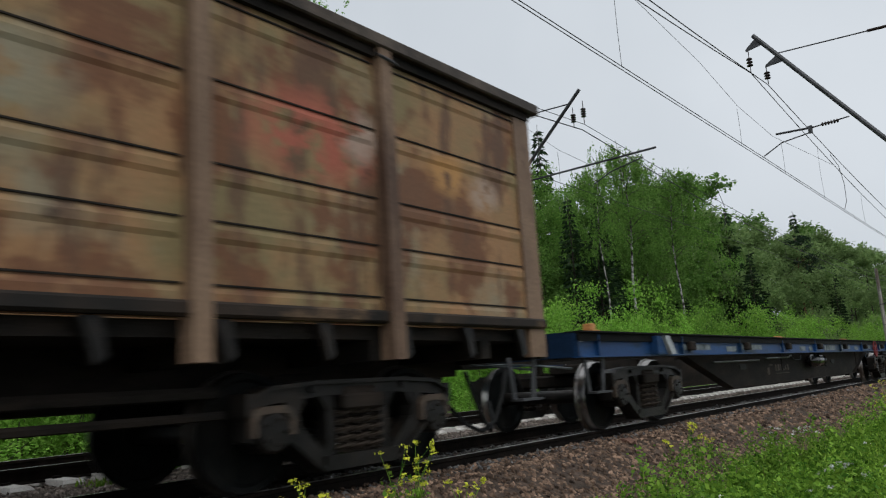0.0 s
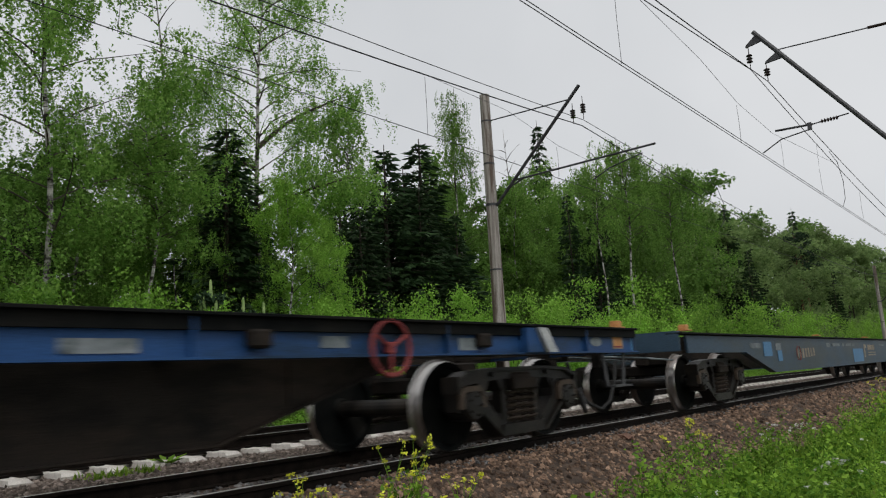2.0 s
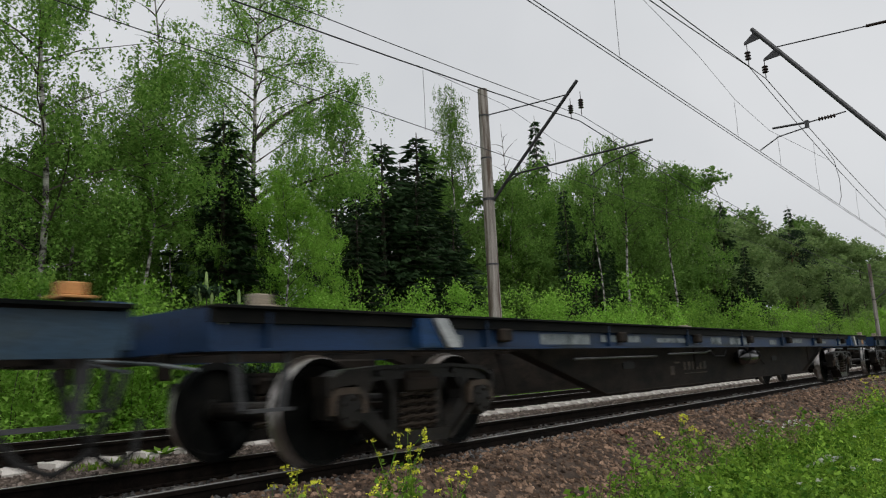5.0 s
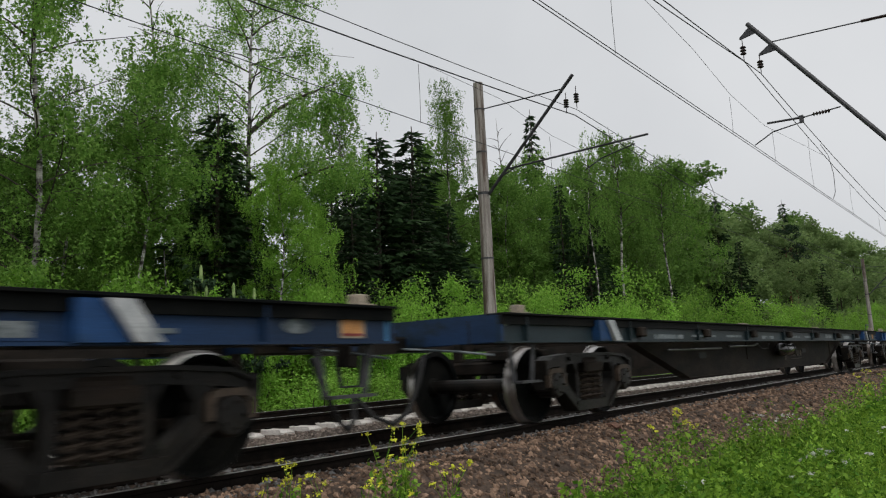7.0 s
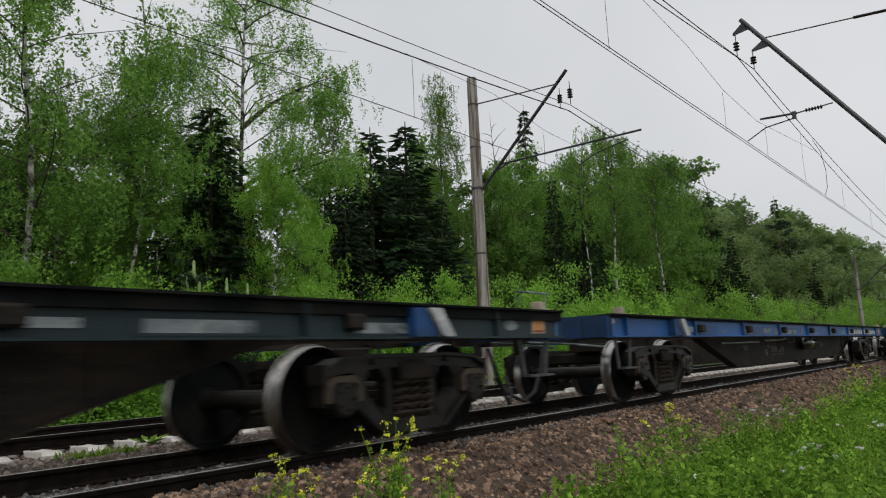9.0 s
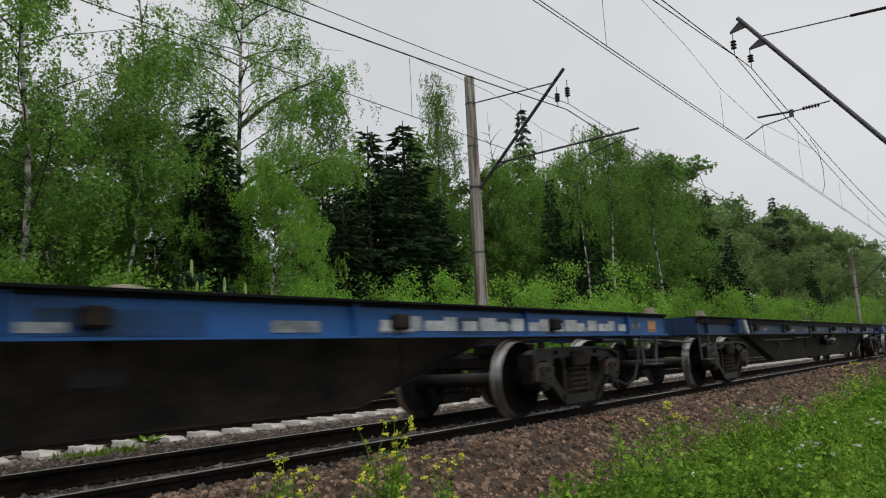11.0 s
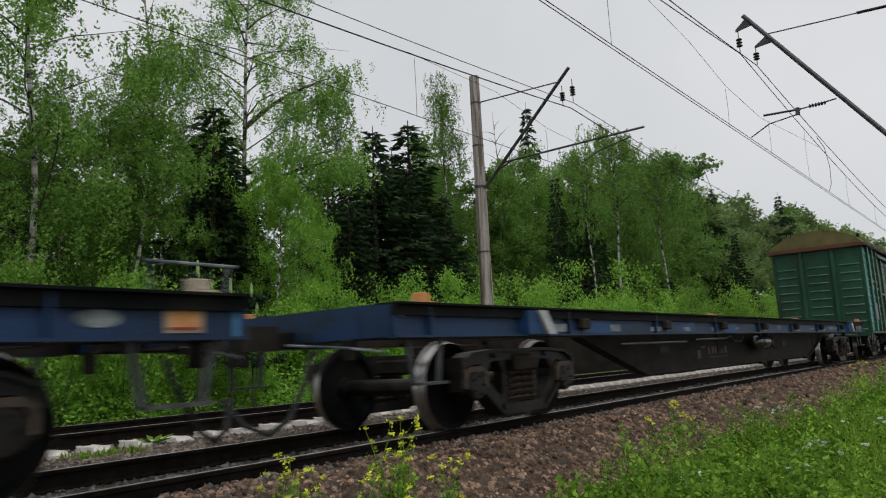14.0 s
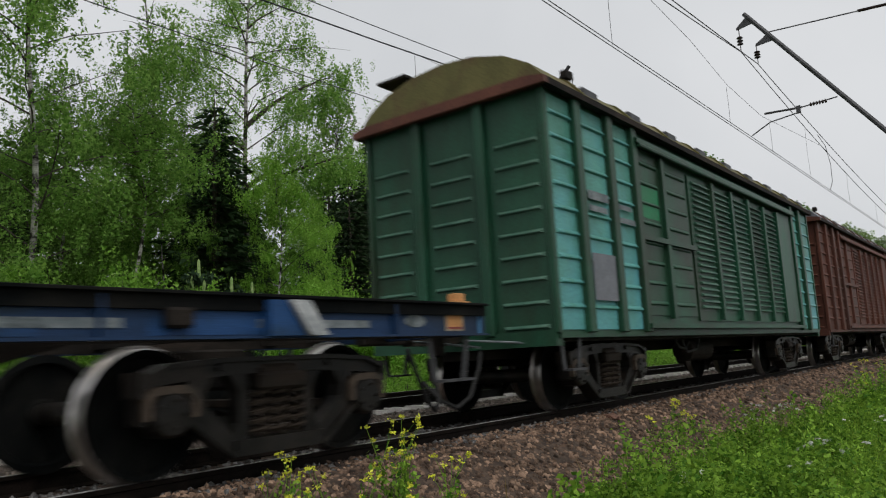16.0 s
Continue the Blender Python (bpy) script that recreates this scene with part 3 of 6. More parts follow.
def hang(u, z, sag):
    return z - sag * 4 * u * (1 - u)


def wire(name, pts, r, label):
    return tagged(part(name, Geo().tube(pts, r, 4), M["wire"]), label, "cable", name + "s", "structure")


for sup, y, z, sag, low, at in ((NEAR_X, -0.66, 8.66, 1.75, 6.24, (12.1, 27.5, 34.5, 41.5, 48.5, 55, 62)), (FAR_X, 3.92, 8.0, 1.4, 6.02, (5.0, 12.0, 26.5, 33, 40, 47, 54))):
    for x in at:
        a = max(s for s in sup if s <= x)
        top = hang((x - a) / 68.5, z, sag)
        wire("dropper", [(x, y, top), (x + 0.05, y + 0.03, (top + low) / 2), (x, y, low)], 0.005, "thin dropper wire holding up the contact wire")
    # stitch wire under the support, with its own droppers
    s = sup[2]
    low_z = 7.22 if y < 0 else 6.95
    wire("stitch_wire", [(s - 7.5, y, hang(0.89, z, sag)), (s - 4.1, y, low_z + 0.48), (s - 1.6, y, low_z + 0.07), (s + 1.4, y, low_z - 0.06), (s + 9.2, y, hang(0.135, z, sag))], 0.005, "thin stitch wire under the support")
    for x in (s - 1.7, s + 2.2):
        wire("dropper", [(x, y, 7.2 if y < 0 else 6.95), (x + 0.04, y, 6.7), (x, y, low)], 0.005, "thin dropper wire holding up the contact wire")
for y in (-0.66, 3.9):
    tagged(part("jumper_cable", Geo().tube([(29.5, y, 8.2), (30.6, y - 0.02, 8.0), (31.3, y, 7.4), (31.2, y, 6.7), (30.6, y, 6.3)], 0.011, 5), M["wire"]), "looped jumper cable between messenger and contact wire", "cable", "jumpers", "structure")


# ---- trees ----
def leaves(centres, spread, per, size, droop=0.0, flat=0.0):
    """Leaf quads in clumps round the centres: an array of n x 4 x 3."""
    c = np.repeat(np.asarray(centres), per, 0)
    n = len(c)
    p = c + rng.normal(0, 1, (n, 3)) * np.asarray(spread)
    p[:, 2] -= rng.exponential(droop, n) if droop else 0
    a = rng.normal(0, 1, (n, 3))
    a[:, 2] *= 1 - flat
    a /= np.linalg.norm(a, axis=1)[:, None]
    b = np.cross(a, rng.normal(0, 1, (n, 3)))
    b /= np.linalg.norm(b, axis=1)[:, None]
    s = size * rng.uniform(0.6, 1.3, (n, 1))
    a, b = a * s, b * s * 0.62
    return np.stack([p - a, p - b * 0.9, p + a, p + b], 1)


def tips3(points, spread, size, up=0.8):
    """Small pointed leaves round the points, faces turned mostly to the sky: an array of n x 3 x 3."""
    n = len(points)
    p = np.asarray(points) + rng.normal(0, 1, (n, 3)) * np.asarray(spread)
    face = rng.normal(0, 1, (n, 3)) + np.array([0, 0, up])
    face /= np.linalg.norm(face, axis=1)[:, None]
    a = np.cross(face, rng.normal(0, 1, (n, 3)))
    a /= np.linalg.norm(a, axis=1)[:, None]
    s = size * rng.uniform(0.6, 1.35, (n, 1))
    b = np.cross(face, a) * s * 0.62
    a = a * s
    return np.stack([p - a, p + a * 0.7 + b, p + a * 0.7 - b], 1)


def curve(start, way, length, bend, n=5, wobble=0.06):
    pts, p, d = [Vector(start)], Vector(start), Vector(way).normalized()
    for i in range(n):
        d = (d + Vector((random.gauss(0, wobble), random.gauss(0, wobble), bend / n))).normalized()
        p = p + d * length / n
        pts.append(p.copy())
    return pts


def birch(name, h, radius, low, clumps, per, size, white=True, lean=0.02, group="trees along the railway", leaf="leaf_birch", fine=True, boughs=(), bare=0.0, puff=0.22):
    """A broadleaf tree; boughs: heavy limbs (height, heading, length, rise); bare: share of height without leaves at the top."""
    t = thing(name, "", "tree", group)
    trunk = Geo()
    pts = [Vector((lean * z * math.sin(z * 0.5) + 0.06 * math.sin(z * 0.9 + h), 0.08 * math.sin(z * 0.7 + 2 * h), z)) for z in np.linspace(-0.3, h * 0.97, 14)]
    trunk.tube(pts, [max(0.0072 * h * (1 - i / 13.5) ** 0.8, 0.012) for i in range(14)], 8)
    at = lambda z: pts[min(int((z + 0.3) / (h * 0.97 + 0.3) * 13), 12)].lerp(pts[min(int((z + 0.3) / (h * 0.97 + 0.3) * 13), 12) + 1], ((z + 0.3) / (h * 0.97 + 0.3) * 13) % 1)
    limbs, tips = Geo(), []
    k = 34 if fine else 15
    for i in range(k):
        z = h * (low + (0.93 - low) * (i + random.random()) / k)
        u = (z / h - low) / (1 - low)
        ln = radius * (0.55 + 0.6 * math.sin(math.pi * min(u * 0.8 + 0.18, 1))) * random.uniform(0.55, 1.2) * (1 - 0.45 * u)
        ang = i * 2.4 + random.uniform(-0.5, 0.5)
        line = curve(at(z), (math.cos(ang), math.sin(ang), random.uniform(0.45, 1.1)), ln * 1.25, -0.55, 6, 0.13)
        limbs.tube(line, [max(0.022 * (1 - j / 6.5) * h / 12, 0.006) for j in range(7)], 4 if fine else 3)
        if u > 1 - bare:
            continue
        tips += [(line[j], 0.3 + 0.12 * j) for j in (2, 3, 4, 5, 6, 6)]
        for _ in range(2):
            s = line[random.choice((2, 3, 4))]  # side twigs
            sub = curve(s, (math.cos(ang + random.uniform(-1.3, 1.3)), math.sin(ang + random.uniform(-1.3, 1.3)), random.uniform(-0.1, 0.7)), ln * 0.55, -0.8, 4, 0.15)
            if fine:
                limbs.tube(sub, [0.009, 0.008, 0.006, 0.005, 0.003], 3)
            tips += [(sub[j], 0.5) for j in (2, 3, 4)]
    for z, ang, ln, rise in boughs:
        line = curve(at(z), (math.cos(ang), math.sin(ang), rise), ln, -0.5, 8, 0.07)
        limbs.tube(line, [0.085 * (1 - j / 9) + 0.008 for j in range(9)], 6)
        for j in (3, 4, 5, 6, 7, 8):
            for _ in range(3):
                sub = curve(line[j], (math.cos(ang + random.uniform(-1.2, 1.2)), math.sin(ang + random.uniform(-1.2, 1.2)), random.uniform(-0.2, 0.9)), ln * 0.3, -0.8, 4, 0.15)
                limbs.tube(sub, [0.014, 0.011, 0.008, 0.006, 0.003], 3)
                tips += [(sub[q], 0.35) for q in (2, 3, 4)]
    tips += [(at(h * q), 0.4) for q in np.linspace(max(low, 0.75), 0.96 - 0.25 * (bare > 0), 8)]
    pick = [tips[random.randrange(len(tips))] for _ in range(clumps)]
    cent = np.array([[p.x + random.gauss(0, 0.45 * w), p.y + random.gauss(0, 0.45 * w), p.z + random.gauss(0, 0.35 * w) - 0.15] for p, w in pick])
    top = np.repeat(cent, 5, 0) + rng.normal(0, 1, (len(cent) * 5, 3)) * np.array([puff, puff, puff * 0.75])
    n = max(per // 5, 3)
    ln = rng.uniform(0.15, 0.85, len(top)) * (0.6 + 0.4 * white)
    q = np.tile(np.linspace(0, 1, n), len(top))
    strand = np.repeat(top, n, 0)
    strand[:, 2] -= q * np.repeat(ln, n)
    strand[:, :2] += np.repeat(rng.normal(0, 0.10, (len(top), 2)), n, 0) * q[:, None]
    part("trunk", trunk, M["bark_white"] if white else M["bark"], t, smooth=True)
    tagged(part("branchwork", limbs, M["bark"], t), kind="stuff")
    part("crown", Geo().tris(tips3(strand, (0.05, 0.05, 0.05) if fine else (0.16, 0.16, 0.16), size)), M[leaf], t)
    return t


def spruce(name, h, radius, sprays, size):
    t = thing(name, "", "tree", "trees along the railway")
    trunk = Geo().tube([(0, 0, -0.3), (0.03, 0, h * 0.5), (0, 0.02, h)], [0.012 * h, 0.007 * h, 0.012], 8)
    br, out = Geo(), []
    z = 0.06 * h
    while z < h * 0.985:
        u = z / h
        ln = radius * (1 - u) ** 0.85 * random.uniform(0.8, 1.1) + 0.10
        n = 7 if u < 0.8 else 5
        for i in range(n):
            ang = i * 6.283 / n + random.uniform(-0.35, 0.35) + z
            l2 = ln * random.uniform(0.7, 1.15)
            line = [Vector((math.cos(ang) * l2 * q, math.sin(ang) * l2 * q, z + l2 * (0.05 - 0.42 * q + 0.22 * q * q) * (1.2 - u))) for q in (0, 0.35, 0.7, 1.0)]
            br.tube([line[0], line[2], line[3]], [0.02, 0.01, 0.004], 3)
            m = max(int(sprays * l2 / radius), 6)
            q = rng.uniform(0.12, 1.0, m) ** 0.8
            px = np.interp(q, [0, 0.35, 0.7, 1], [p.x for p in line])
            py = np.interp(q, [0, 0.35, 0.7, 1], [p.y for p in line])
            pz = np.interp(q, [0, 0.35, 0.7, 1], [p.z for p in line])
            side = rng.normal(0, 0.13 * l2 + 0.03, m) * (1.15 - q)
            p = np.stack([px - math.sin(ang) * side, py + math.cos(ang) * side, pz - np.abs(rng.normal(0, 0.07, m))], 1)
            d = np.stack([np.cos(ang + side * 2) , np.sin(ang + side * 2), rng.uniform(-1.0, 0.05, m)], 1)
            d /= np.linalg.norm(d, axis=1)[:, None]
            w = np.cross(d, rng.normal(0, 1, (m, 3)))
            w /= np.linalg.norm(w, axis=1)[:, None]
            s = size * rng.uniform(0.6, 1.3, (m, 1))
            out.append(np.stack([p - w * s * 0.26, p + d * s, p + w * s * 0.26], 1))
        z += random.uniform(0.24, 0.36) * h / 12
    part("trunk", trunk, M["bark"], t)
    tagged(part("branchwork", br, M["bark"], t), kind="stuff")
    part("crown", Geo().tris(np.concatenate(out)), M["leaf_spruce"], t)
    return t


def pine(name, h, clumps, per, size):
    t = thing(name, "", "tree", "trees along the railway")
    pts = [(0.1 * math.sin(z * 0.4), 0.1 * math.cos(z * 0.3), z) for z in np.linspace(-0.3, h, 10)]
    part("trunk", Geo().tube(pts, [0.011 * h * (1 - i / 11) for i in range(10)], 8), M["bark_pine"], t)
    limbs, cent = Geo(), []
    for i in range(24):
        z = h * (0.6 + 0.39 * i / 24)
        ang = i * 2.4
        line = curve((0.05, 0.05, z), (math.cos(ang), math.sin(ang), 0.3), h * 0.16 * (1.15 - (z / h - 0.6) * 2), 0.3, 4, 0.15)
        limbs.tube(line, [0.04, 0.03, 0.02, 0.015, 0.008], 5)
        cent += [line[j] for j in (2, 3, 4, 4)]
    cent = np.array([[*random.choice(cent)] for _ in range(clumps)]) + rng.normal(0, 0.22, (clumps, 3))
    tagged(part("branchwork", limbs, M["bark_pine"], t), kind="stuff")
    part("crown", Geo().tris(tips3(np.repeat(cent, per, 0), (0.28, 0.28, 0.14), size)), M["leaf_pine"], t)
    return t


def bush(name, h, w, clumps, per, size, mat="leaf_bush"):
    t = thing(name, "", "bush", "bushes beyond the tracks")
    st, tips = Geo(), []
    for i in range(16):
        ang, r = random.uniform(0, 6.283), random.uniform(0, w * 0.4)
        lift = random.uniform(0.55, 1.0)
        line = curve((math.cos(ang) * r, math.sin(ang) * r, -0.2), (math.cos(ang) * 0.3, math.sin(ang) * 0.3, 1), h * lift, -0.1, 6, 0.1)
        st.tube(line, [0.022, 0.018, 0.014, 0.011, 0.008, 0.006, 0.003], 4)
        tips += [line[j] for j in (1, 2, 3, 4, 5, 6, 6)]
    cent = np.array([[*random.choice(tips)] for _ in range(clumps)]) + rng.normal(0, 0.17, (clumps, 3)) * np.array([1.2, 1.2, 0.7])
    cent[:, 2] = np.maximum(cent[:, 2], 0.1)
    tagged(part("branchwork", st, M["bark"], t), kind="stuff")
    tagged(part("foliage", Geo().tris(tips3(np.repeat(cent, per, 0), (0.13, 0.13, 0.15), size, 1.2)), M[mat], t), kind="stuff")
    return t


MODELS = {
    "birch": [birch("birch_tree", 15, 3.2, 0.05, 700, 90, 0.049), birch("birch_tree", 15, 2.6, 0.06, 520, 80, 0.050), birch("birch_tree", 15, 3.4, 0.05, 760, 85, 0.054, leaf="leaf_bush"), birch("birch_tree", 15, 1.7, 0.10, 420, 75, 0.050), birch("birch_tree", 15, 2.8, 0.05, 520, 45, 0.078), birch("birch_tree", 15, 1.6, 0.55, 110, 60, 0.075),
              birch("birch_tree", 17.5, 3.1, 0.43, 620, 85, 0.048, boughs=((7.6, -0.75, 3.5, 0.95), (7.3, -1.05, 3.5, 0.65), (9.0, 2.2, 3.4, 0.9), (9.8, -0.6, 3.6, 1.0))), birch("birch_tree", 17, 1.9, 0.25, 230, 70, 0.050, bare=0.3)],
    "wood": [birch("broadleaf_tree", 20, 4.6, 0.03, 260, 30, 0.185, False, leaf="leaf_wood", fine=False, puff=0.4), birch("broadleaf_tree", 20, 3.8, 0.05, 250, 30, 0.18, False, leaf="leaf_wood", fine=False, puff=0.4), birch("broadleaf_tree", 20, 4.4, 0.03, 260, 30, 0.19, False, leaf="leaf_hazy", fine=False, puff=0.45), birch("broadleaf_tree", 20, 4.6, 0.03, 280, 30, 0.20, False, leaf="leaf_hazy", fine=False, puff=0.5)],
    "spruce": [spruce("spruce_tree", 12, 2.4, 60, 0.26), spruce("spruce_tree", 12, 2.0, 52, 0.25)],
    "pine": [pine("pine_tree", 22, 170, 40, 0.13)],
    "bush": [bush("bush", 3.6, 2.4, 330, 42, 0.047), bush("bush", 3.0, 2.8, 330, 42, 0.046), bush("bush", 4.4, 2.0, 300, 42, 0.052), bush("bush", 2.0, 1.8, 150, 24, 0.045)],
}
LABELS = {
    "birch": "tall birch with a pale trunk and drooping fresh green leaves",
    "wood": "broadleaf tree with a green crown in the dense wood",
    "spruce": "dark green spruce with drooping branches in the wood",
    "pine": "tall pine with a reddish bare trunk and sparse crown",
    "bush": "light green leafy bush at the edge of the wood",
}
NATIVE = {"birch": (15, 15, 15, 15, 15, 15, 17.5, 17), "wood": (20, 20, 20, 20), "spruce": (12, 12), "pine": (22,), "bush": (3.6, 3.0, 4.4, 2.0)}
used = set()


def plant(kind, which, x, y, h, turn, wide=1.0):
    src = MODELS[kind][which]
    k = h / NATIVE[kind][which]
    m = pose(x, y, height(x, y) - 0.05, 0, 0, turn)
    if (kind, which) in used:
        ob = copy_thing(src, m)
    else:
        ob, _ = src, used.add((kind, which))
        ob.matrix_basis = m
    ob.scale = (k * wide, k * wide, k)
    return tagged(ob, LABELS[kind])


# kind, model, x, y, height, width
TREES = [
    # the stand across the tracks
    ("birch", 0, 8.3, 14, 17.0, 1.0), ("birch", 1, 10.2, 16.5, 11.5, 1.0), ("birch", 7, 13.6, 17.5, 17.5, 1.0), ("birch", 3, 12.3, 16.2, 12.5, 1.1), ("birch", 0, 12.7, 15.0, 8.8, 0.75), ("birch", 6, 15.9, 15.0, 17.8, 1.0),
    ("birch", 2, 15.2, 12.6, 8.7, 0.85), ("birch", 2, 16.9, 13.2, 7.6, 0.8), ("birch", 5, 25.4, 20.4, 16.0, 1.0), ("birch", 1, 5.6, 15.5, 14.0, 1.0), ("birch", 2, 2.0, 14.5, 15.0, 1.0), ("birch", 5, 11.0, 13.6, 10.0, 1.2),
    ("spruce", 0, 14.3, 14.7, 10.6, 1.45), ("spruce", 0, 15.6, 16.6, 10.4, 1.6), ("spruce", 1, 17.6, 19.0, 9.6, 1.9), ("wood", 0, 19.2, 21.0, 11.0, 1.3), ("spruce", 0, 25.6, 18, 13.0, 1.6), ("spruce", 1, 29.4, 19, 14.4, 1.75), ("spruce", 0, 27.6, 18.6, 12.4, 1.5), ("spruce", 0, 22.8, 17, 9.8, 1.3), ("spruce", 0, 27.4, 17.4, 11.2, 1.35), ("spruce", 1, 31.0, 18, 10.4, 1.3), ("spruce", 1, 24.0, 19.6, 11.4, 1.3), ("spruce", 0, 33.6, 21, 11.0, 1.2),
    ("spruce", 0, 10.5, 21, 8.0, 1.8), ("wood", 1, 12.0, 23, 10.5, 1.4), ("wood", 0, 14.5, 27, 12.0, 1.4), ("spruce", 1, 8.6, 19, 6.5, 1.8), ("birch", 3, 35.3, 21, 20.2, 0.75), ("birch", 4, 34.0, 22.5, 12.5, 0.9),
    # the closed row past the mast
    ("birch", 7, 45.8, 24, 20.6, 0.8), ("spruce", 1, 57.0, 28, 24.6, 0.75), ("birch", 4, 41.5, 21, 14.6, 0.9), ("birch", 4, 44.6, 22, 17.0, 0.85), ("birch", 4, 49.5, 22, 17.0, 0.9), ("birch", 4, 55.4, 22, 19.2, 0.8), ("birch", 4, 59.6, 21, 21.4, 0.75), ("birch", 4, 64.5, 22, 20.2, 0.8), ("birch", 4, 71.1, 23, 22.2, 0.75), ("birch", 4, 77.3, 22, 23.2, 0.75), ("birch", 4, 74.0, 24, 22.0, 0.8),
    ("spruce", 1, 43.4, 18, 13.6, 0.9), ("spruce", 0, 45.8, 17.4, 12.8, 0.85), ("spruce", 0, 49.0, 18.5, 14.5, 0.8), ("birch", 5, 48.1, 16.0, 18.5, 1.0), ("birch", 5, 56.4, 16.0, 18.0, 0.9), ("birch", 5, 44.0, 16.0, 16.5, 0.7),
    ("spruce", 0, 85.0, 21, 19.4, 0.9), ("spruce", 1, 81.8, 18, 13.6, 0.95), ("spruce", 0, 90.0, 20, 15.0, 0.9), ("spruce", 1, 137.0, 26, 27.6, 0.8), ("pine", 0, 119.0, 22, 20.0, 1.0), ("pine", 0, 127.0, 23, 21.0, 1.0), ("spruce", 1, 131.5, 20, 16.7, 0.9),
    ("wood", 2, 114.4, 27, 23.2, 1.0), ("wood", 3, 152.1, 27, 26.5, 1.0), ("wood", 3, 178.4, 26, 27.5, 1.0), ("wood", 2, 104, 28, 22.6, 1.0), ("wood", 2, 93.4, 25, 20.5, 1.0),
]
for i, (kind, which, x, y, h, wide) in enumerate(TREES):
    plant(kind, which, x, y, h, 0 if (kind, which) == ("birch", 6) else i * 77 % 360, wide)
# the wood behind, row after row
for row, (y, x0, x1, step, h) in enumerate(((20, -6, 70, 3.4, 8.4), (25, -4, 90, 3.8, 11.6), (31, 2, 100, 6.5, 13), (34, 100, 300, 12, 23))):
    x = x0
    while x < x1:
        hh = h * random.uniform(0.75, 1.1) * (1.25 if x > 38 else 1.0)
        kind = random.choice(("wood", "wood", "wood", "wood", "spruce"))
        plant(kind, random.choice((0, 1)), x, y + random.uniform(-1.5, 1.5), hh, random.uniform(0, 360), 1.3)
        x += step * random.uniform(0.7, 1.3)
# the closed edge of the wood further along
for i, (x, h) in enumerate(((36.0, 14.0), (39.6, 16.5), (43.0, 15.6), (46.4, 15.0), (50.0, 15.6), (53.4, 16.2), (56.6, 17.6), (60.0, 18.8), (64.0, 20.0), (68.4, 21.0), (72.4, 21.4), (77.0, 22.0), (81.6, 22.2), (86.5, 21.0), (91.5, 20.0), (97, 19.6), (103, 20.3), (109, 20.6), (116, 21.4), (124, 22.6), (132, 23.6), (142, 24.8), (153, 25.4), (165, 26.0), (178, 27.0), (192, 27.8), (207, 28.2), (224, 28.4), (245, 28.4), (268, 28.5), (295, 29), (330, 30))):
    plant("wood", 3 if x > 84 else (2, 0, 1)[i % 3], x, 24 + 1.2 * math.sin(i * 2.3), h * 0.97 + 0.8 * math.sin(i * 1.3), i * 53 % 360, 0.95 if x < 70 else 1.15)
BUSHES = [(6.3, 10.6, 4.4), (8.2, 10.8, 3.7), (8.8, 10.4, 3.2), (6.6, 10.8, 2.5), (8.5, 11.2, 2.8), (5.0, 11, 2.4), (18.3, 10.5, 4.5), (21.6, 11.5, 5.0), (22.8, 10.5, 4.6), (26.7, 11, 5.2), (30.0, 11.5, 5.4), (33.0, 12, 6.4), (35.5, 12, 6.2), (37.5, 11.5, 5.8), (39.7, 11, 5.3), (45.2, 11.5, 5.4), (51.2, 12, 6.0), (53.5, 11, 5.4), (59, 12, 5.4), (65.5, 12, 6.0), (74.8, 12, 6.5), (83.9, 12, 6.6), (99.4, 12.5, 7.4), (113.4, 12, 7.6), (134.6, 13, 9.5), (160, 13, 9), (15.5, 12.5, 4.4), (10.7, 12, 3.6), (13.9, 12.5, 4.2), (12.0, 10.5, 3.2), (16.9, 12.5, 4.3), (18.8, 12.8, 4.1), (24.5, 13, 5), (28.4, 13, 5.2), (48, 13, 5.8), (42.3, 12.6, 5.6)]
for i, (x, y, h) in enumerate(BUSHES):
    plant("bush", i % 3, x, y, h * (1.0 + 0.22 * math.sin(i * 1.7)) * (1.0 if x < 24 else 0.86), i * 131 % 360, 0.92)
for i in range(26):
    plant("bush", 3, -2 + i * 3.0 + random.uniform(-0.8, 0.8), 9.2 + random.uniform(-0.5, 0.6), random.uniform(1.3, 2.0), i * 71 % 360, 1.5)



